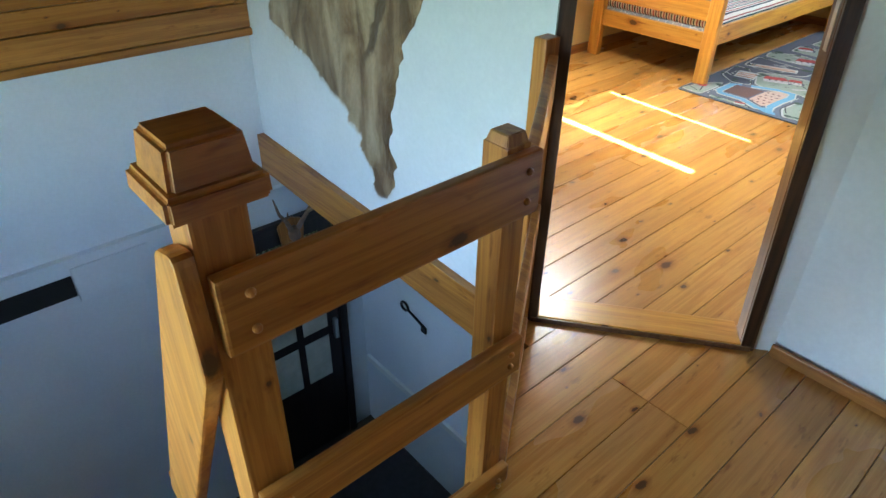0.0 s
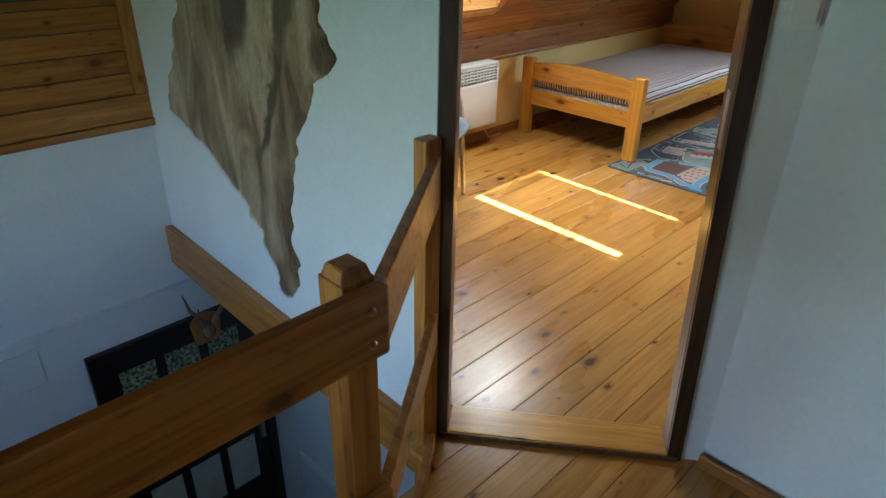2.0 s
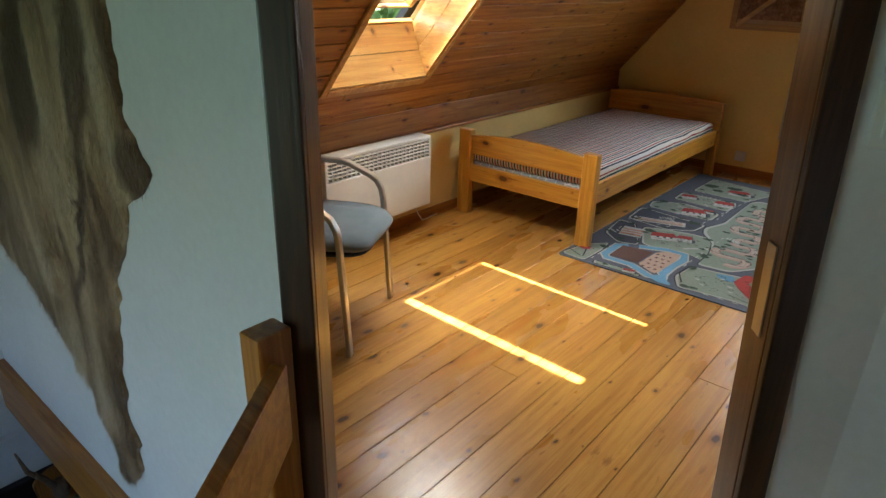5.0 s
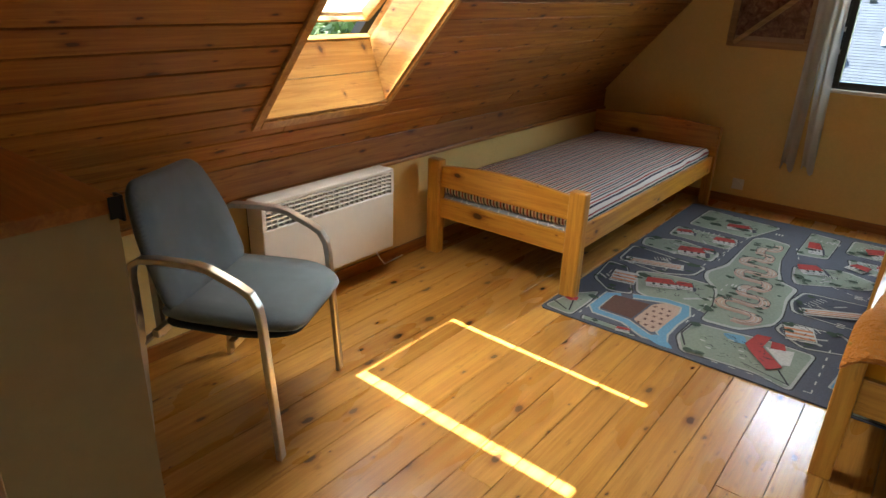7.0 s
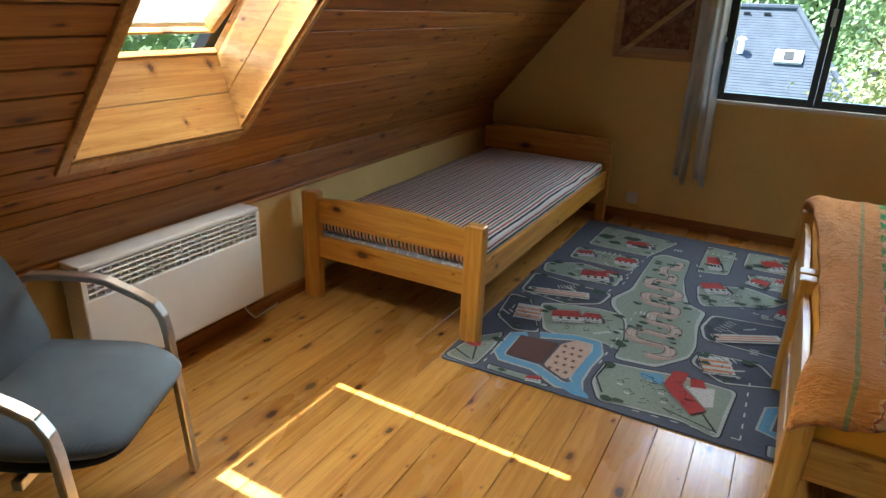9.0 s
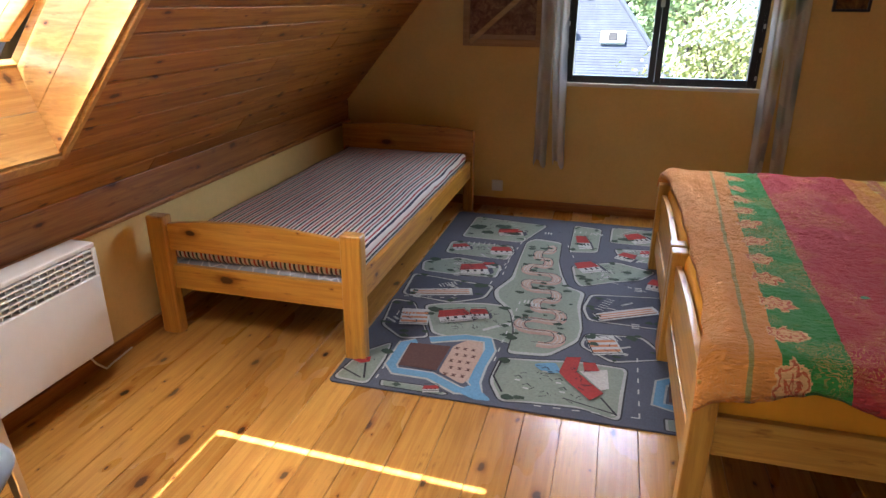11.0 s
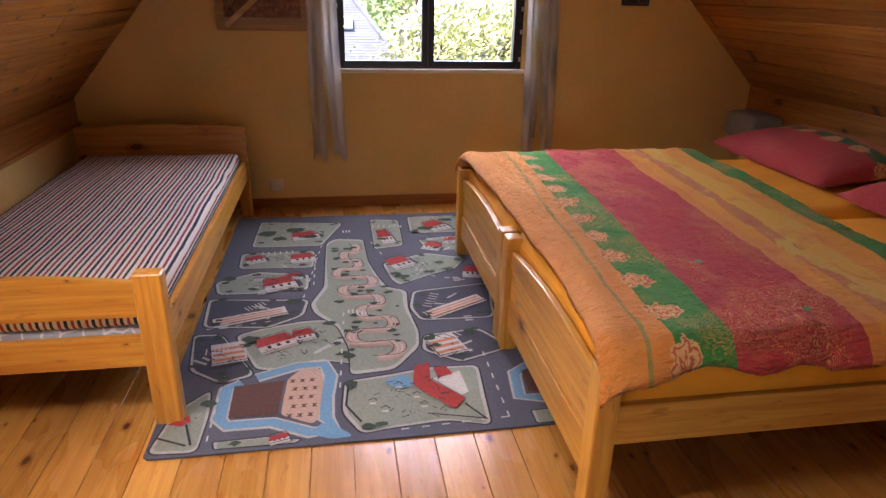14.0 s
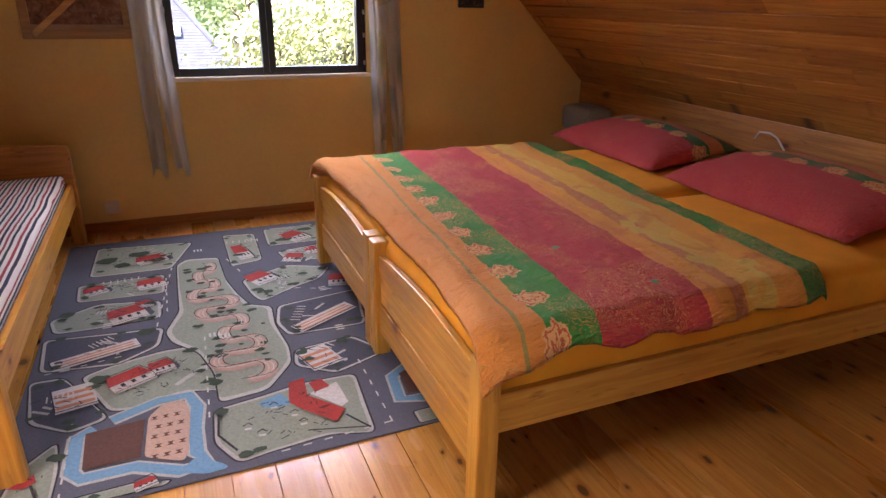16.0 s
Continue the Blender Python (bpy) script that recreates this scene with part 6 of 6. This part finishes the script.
def tree(x, y, height, radius, mat, seed, label, leaves=2600, leaf=0.13, base=-2.85):
    r = random.Random(seed)
    t = holder("tree", pose(x, y, base), label, "tree", "trees round the house")
    bm = bmesh.new()
    tube_into(bm, [(0, 0, 0), (0.1 * radius * r.uniform(-1, 1), 0.05, height * 0.4), (0, 0, height * 0.85)], [0.05 * height * 0.5, 0.018 * height, 0.02], 9)
    part("trunk", bm, bark, t, smooth=True)
    tips = []
    for k in range(9):
        a, z = 2.4 * k, height * r.uniform(0.35, 0.7)
        d = radius * r.uniform(0.5, 0.85)
        tip = (d * math.cos(a), d * math.sin(a), z + height * r.uniform(0.12, 0.28))
        bm = bmesh.new()
        tube_into(bm, [(0, 0, z), (tip[0] * 0.5, tip[1] * 0.5, z + (tip[2] - z) * 0.65), tip], [0.06, 0.04, 0.012], 6)
        part("limb", bm, bark, t, smooth=True)
        tips.append(Vector(tip))
    tips.append(Vector((0, 0, height * 0.92)))
    bm = bmesh.new()
    for k in range(leaves):
        c = r.choice(tips)
        v = Vector((r.gauss(0, 1), r.gauss(0, 1), r.gauss(0, 0.8)))
        p = c + v * radius * 0.27
        n = Vector((r.gauss(0, 1), r.gauss(0, 1), r.gauss(0.6, 1))).normalized()
        a = n.orthogonal().normalized() * leaf * r.uniform(0.6, 1.2)
        b = n.cross(a).normalized() * leaf * 0.6
        bm.faces.new([bm.verts.new(p + q) for q in (-a, b * 0.8, a, -b * 0.8)])
    part("crown", bm, mat, t)
    return t


tree(2.1, 30, 7.0, 3.2, leaf_green, 1, "leafy green tree behind the neighbouring house", leaf=0.2)
tree(-2.6, 31, 7.4, 3.4, leaf_green, 2, "leafy green tree behind the neighbouring house", leaf=0.2)
tree(6.3, 33, 7.2, 3.4, leaf_green, 3, "leafy green tree behind the neighbouring house", leaf=0.2)
tree(4.7, 25, 6.0, 2.4, leaf_green, 6, "leafy green tree beside the neighbouring house", leaf=0.16)
tree(3.75, 12.2, 4.1, 1.35, leaf_yellow, 4, "yellow-green garden tree in front of the window", 3600, 0.065)
tree(5.6, 14.0, 4.5, 1.7, leaf_yellow, 5, "yellow-green garden tree in front of the window", 3600, 0.075)
tree(-8.5, -1.4, 4.4, 2.6, leaf_green, 7, "green garden tree on the skylight side", 3000, 0.18)
tree(-10.0, 2.6, 5.2, 2.8, leaf_green, 8, "green garden tree on the skylight side", 3000, 0.18)
tree(-9.5, -5.6, 5.0, 2.8, leaf_green, 9, "green garden tree on the skylight side", 3000, 0.18)
tree(-9.0, 6.6, 5.2, 2.6, leaf_green, 10, "green garden tree on the skylight side", 3000, 0.18)
tree(-11.5, 10.5, 5.6, 3.0, leaf_green, 11, "green garden tree on the skylight side", 3000, 0.2)
hill = bmesh.new()
cols = []
for k in range(61):
    a = math.pi * (0.1 + 0.8 * k / 60)
    x, y = 90 * math.cos(a), 90 * math.sin(a) * 0.9
    top = 5 + 2.2 * noise.noise((k * 0.35, 0, 0)) + 1.0 * noise.noise((k * 1.3, 3, 0))
    cols.append((hill.verts.new((x * 0.8, y * 0.8, -2.9)), hill.verts.new((x, y, top))))
for c1, c2 in zip(cols, cols[1:]):
    hill.faces.new((c1[0], c2[0], c2[1], c1[1]))
setting("backdrop_wooded_hill", hill, plain("wooded_hill", (0.06, 0.10, 0.035), 1.0, 0, 0.6, 0.6, 0.6), "distant wooded hillside", "hill")

nb = holder("neighbour_house", pose(-1.5, 18, -2.85), "neighbouring house with a grey slate hipped roof", "house")
part("wall", box((-6.5, -3.2, 0), (5.0, 3.2, 1.75)), house_white, nb)
RIDGE_Z, EAVE_Z = 4.5, 1.65
for face in (-1, 1):
    bm = bmesh.new()
    rows = 44
    for k in range(rows):
        f0, f1 = k / rows, (k + 1) / rows
        y0, y1 = face * 3.5 * (1 - f0), face * 3.5 * (1 - f1)
        z0, z1 = EAVE_Z + (RIDGE_Z - EAVE_Z) * f0, EAVE_Z + (RIDGE_Z - EAVE_Z) * f1
        r0, r1 = 5.3 + (3.1 - 5.3) * f0, 5.3 + (3.1 - 5.3) * f1
        x = -6.8 + (0.2 if k % 2 else 0.0)
        while x < r0:
            e = min(x + 0.4, r0)
            e1 = min(x + 0.4, r1)
            if e1 > x + 0.02:
                vs = [bm.verts.new(p) for p in ((x + 0.0015, y0, z0 + 0.016), (e - 0.0015, y0, z0 + 0.016), (e1 - 0.0015, y1, z1 + 0.008), (x + 0.0015, y1, z1 + 0.008), (x + 0.0015, y0, z0), (e - 0.0015, y0, z0))]
                bm.faces.new(vs[:4])
                bm.faces.new((vs[4], vs[5], vs[1], vs[0]))
            x += 0.4
    part("roof_slope", bm, slate_m, nb)
bm = bmesh.new()
bm.faces.new([bm.verts.new(p) for p in ((5.3, -3.5, EAVE_Z), (5.3, 3.5, EAVE_Z), (3.1, 0, RIDGE_Z))])
bm.faces.new([bm.verts.new(p) for p in ((-6.8, -3.5, EAVE_Z), (-6.8, 3.5, EAVE_Z), (-6.8, 0, RIDGE_Z))])
part("roof_end", bm, slate_m, nb)
bm = bmesh.new()
tube_into(bm, [(-6.8, 0, RIDGE_Z + 0.02), (3.1, 0, RIDGE_Z + 0.02)], 0.09, 8)
tube_into(bm, [(3.1, 0, RIDGE_Z + 0.02), (5.3, -3.5, EAVE_Z + 0.03)], 0.07, 8)
part("ridge_cap", bm, slate_m, nb)


def on_roof(x, f, lift):
    return Vector((x, -3.5 * (1 - f), EAVE_Z + (RIDGE_Z - EAVE_Z) * f + lift))


hatch = part("roof_hatch", box((-0.32, -0.22, 0), (0.32, 0.22, 0.08), 0.01), plain("hatch_metal", (0.55, 0.55, 0.54), 0.5, 0.3), nb, "pale metal roof hatch")
hatch.matrix_local = Matrix.Translation(on_roof(3.15, 0.58, 0.02)) @ pose(0, 0, 0, 39, 0, 0)
# flat dark plate on the hatch paints the shade of its opening
part("hatch_opening_shade", box((-0.12, -0.15, 0.082), (0.12, 0.15, 0.10)), opening_shade, hatch)
for x, f in ((2.0, 0.6), (1.15, 0.45)):
    bm = bmesh.new()
    tube_into(bm, [(0, 0, 0), (0, 0, 0.35)], 0.07, 10)
    tube_into(bm, [(0, 0, 0.35), (0, 0, 0.42)], [0.12, 0.05], 10)
    p = part("vent_pipe", bm, white_plastic, nb, "pale vent pipe")
    p.location = on_roof(x, f, 0)
for x in (1.4, 1.9, 2.4):
    p = part("snow_guard", box((-0.08, -0.03, 0), (0.08, 0.03, 0.09), 0.01), black_metal, nb)
    p.location = on_roof(x, 0.93, 0.0)
wh = holder("white_house", pose(6.4, 24, -2.85), "white house with a pale roof among the trees", "house")
part("wall", box((-2.3, -2, 0), (3, 2, 3.0)), plain("dark_boards", (0.08, 0.065, 0.055), 0.9), wh, "dark boarded wall")
part("roof", prism([(-2.5, 2.9), (2.5, 2.9), (0.0, 5.0)], -2.4, 2.4, "y"), house_white, wh, "pale roof")
fence = holder("garden_fence", pose(4.4, 16.5, -2.85), "dark slatted garden fence", "fence")
for k in range(14):
    part("slat", box((k * 0.3, 0, 0.1), (k * 0.3 + 0.22, 0.03, 1.9), 0.004), bark, fence)
for z in (0.4, 1.5):
    part("rail", box((-0.1, 0.03, z), (4.3, 0.07, z + 0.08)), bark, fence)

# ---- floor boards ----
setting_floor = new("floor")
tagged(setting_floor, "varnished knotty pine floor boards", "floor", kind="structure")
W = 0.134
shapes = {}


def plank(x, y0, y1):
    key = round(y1 - y0, 3)
    if key not in shapes:
        h, g, b = W / 2 - 0.0009, key / 2 - 0.0006, 0.0012
        bm = bmesh.new()
        lo = [bm.verts.new(p) for p in ((-h, -g, -0.022), (h, -g, -0.022), (h, g, -0.022), (-h, g, -0.022))]
        md = [bm.verts.new(p) for p in ((-h, -g, -b), (h, -g, -b), (h, g, -b), (-h, g, -b))]
        hi = [bm.verts.new(p) for p in ((b - h, b - g, 0), (h - b, b - g, 0), (h - b, g - b, 0), (b - h, g - b, 0))]
        for a, c in ((lo, md), (md, hi)):
            for k in range(4):
                bm.faces.new((a[k], a[(k + 1) % 4], c[(k + 1) % 4], c[k]))
        bm.faces.new(hi)
        shapes[key] = mesh_of("plank", bm, floor_wood)
    ob = new("plank", shapes[key])
    ob.parent = setting_floor
    ob.location = (x, (y0 + y1) / 2, 0)


rng = random.Random(11)
for k in range(-9, 31):
    x = 1.097 + W * (k + 0.5)
    if x < KNEE_L or x > KNEE_R + 0.05:
        continue
    spans = []
    if x < 1.74:
        spans.append((-2.60, GABLE))
    elif x < 2.12:
        spans.append((-2.78 - (x - 1.8) * 1.55, GABLE))
    elif x < KNEE_R:
        if x < 2.45:
            spans += [(-2.74, GABLE), (SOUTH, -2.74)]
        else:
            spans += [(-2.2, GABLE), (SOUTH, -2.2)]
    else:
        spans.append((SOUTH, -2.2))
    for a, b in spans:
        if b - a > 3 and rng.random() < 0.45:
            c = round(a + (b - a) * rng.choice((0.25, 0.4, 0.6)), 2)
            plank(x, a, c)
            plank(x, c, b)
        else:
            plank(x, a, b)
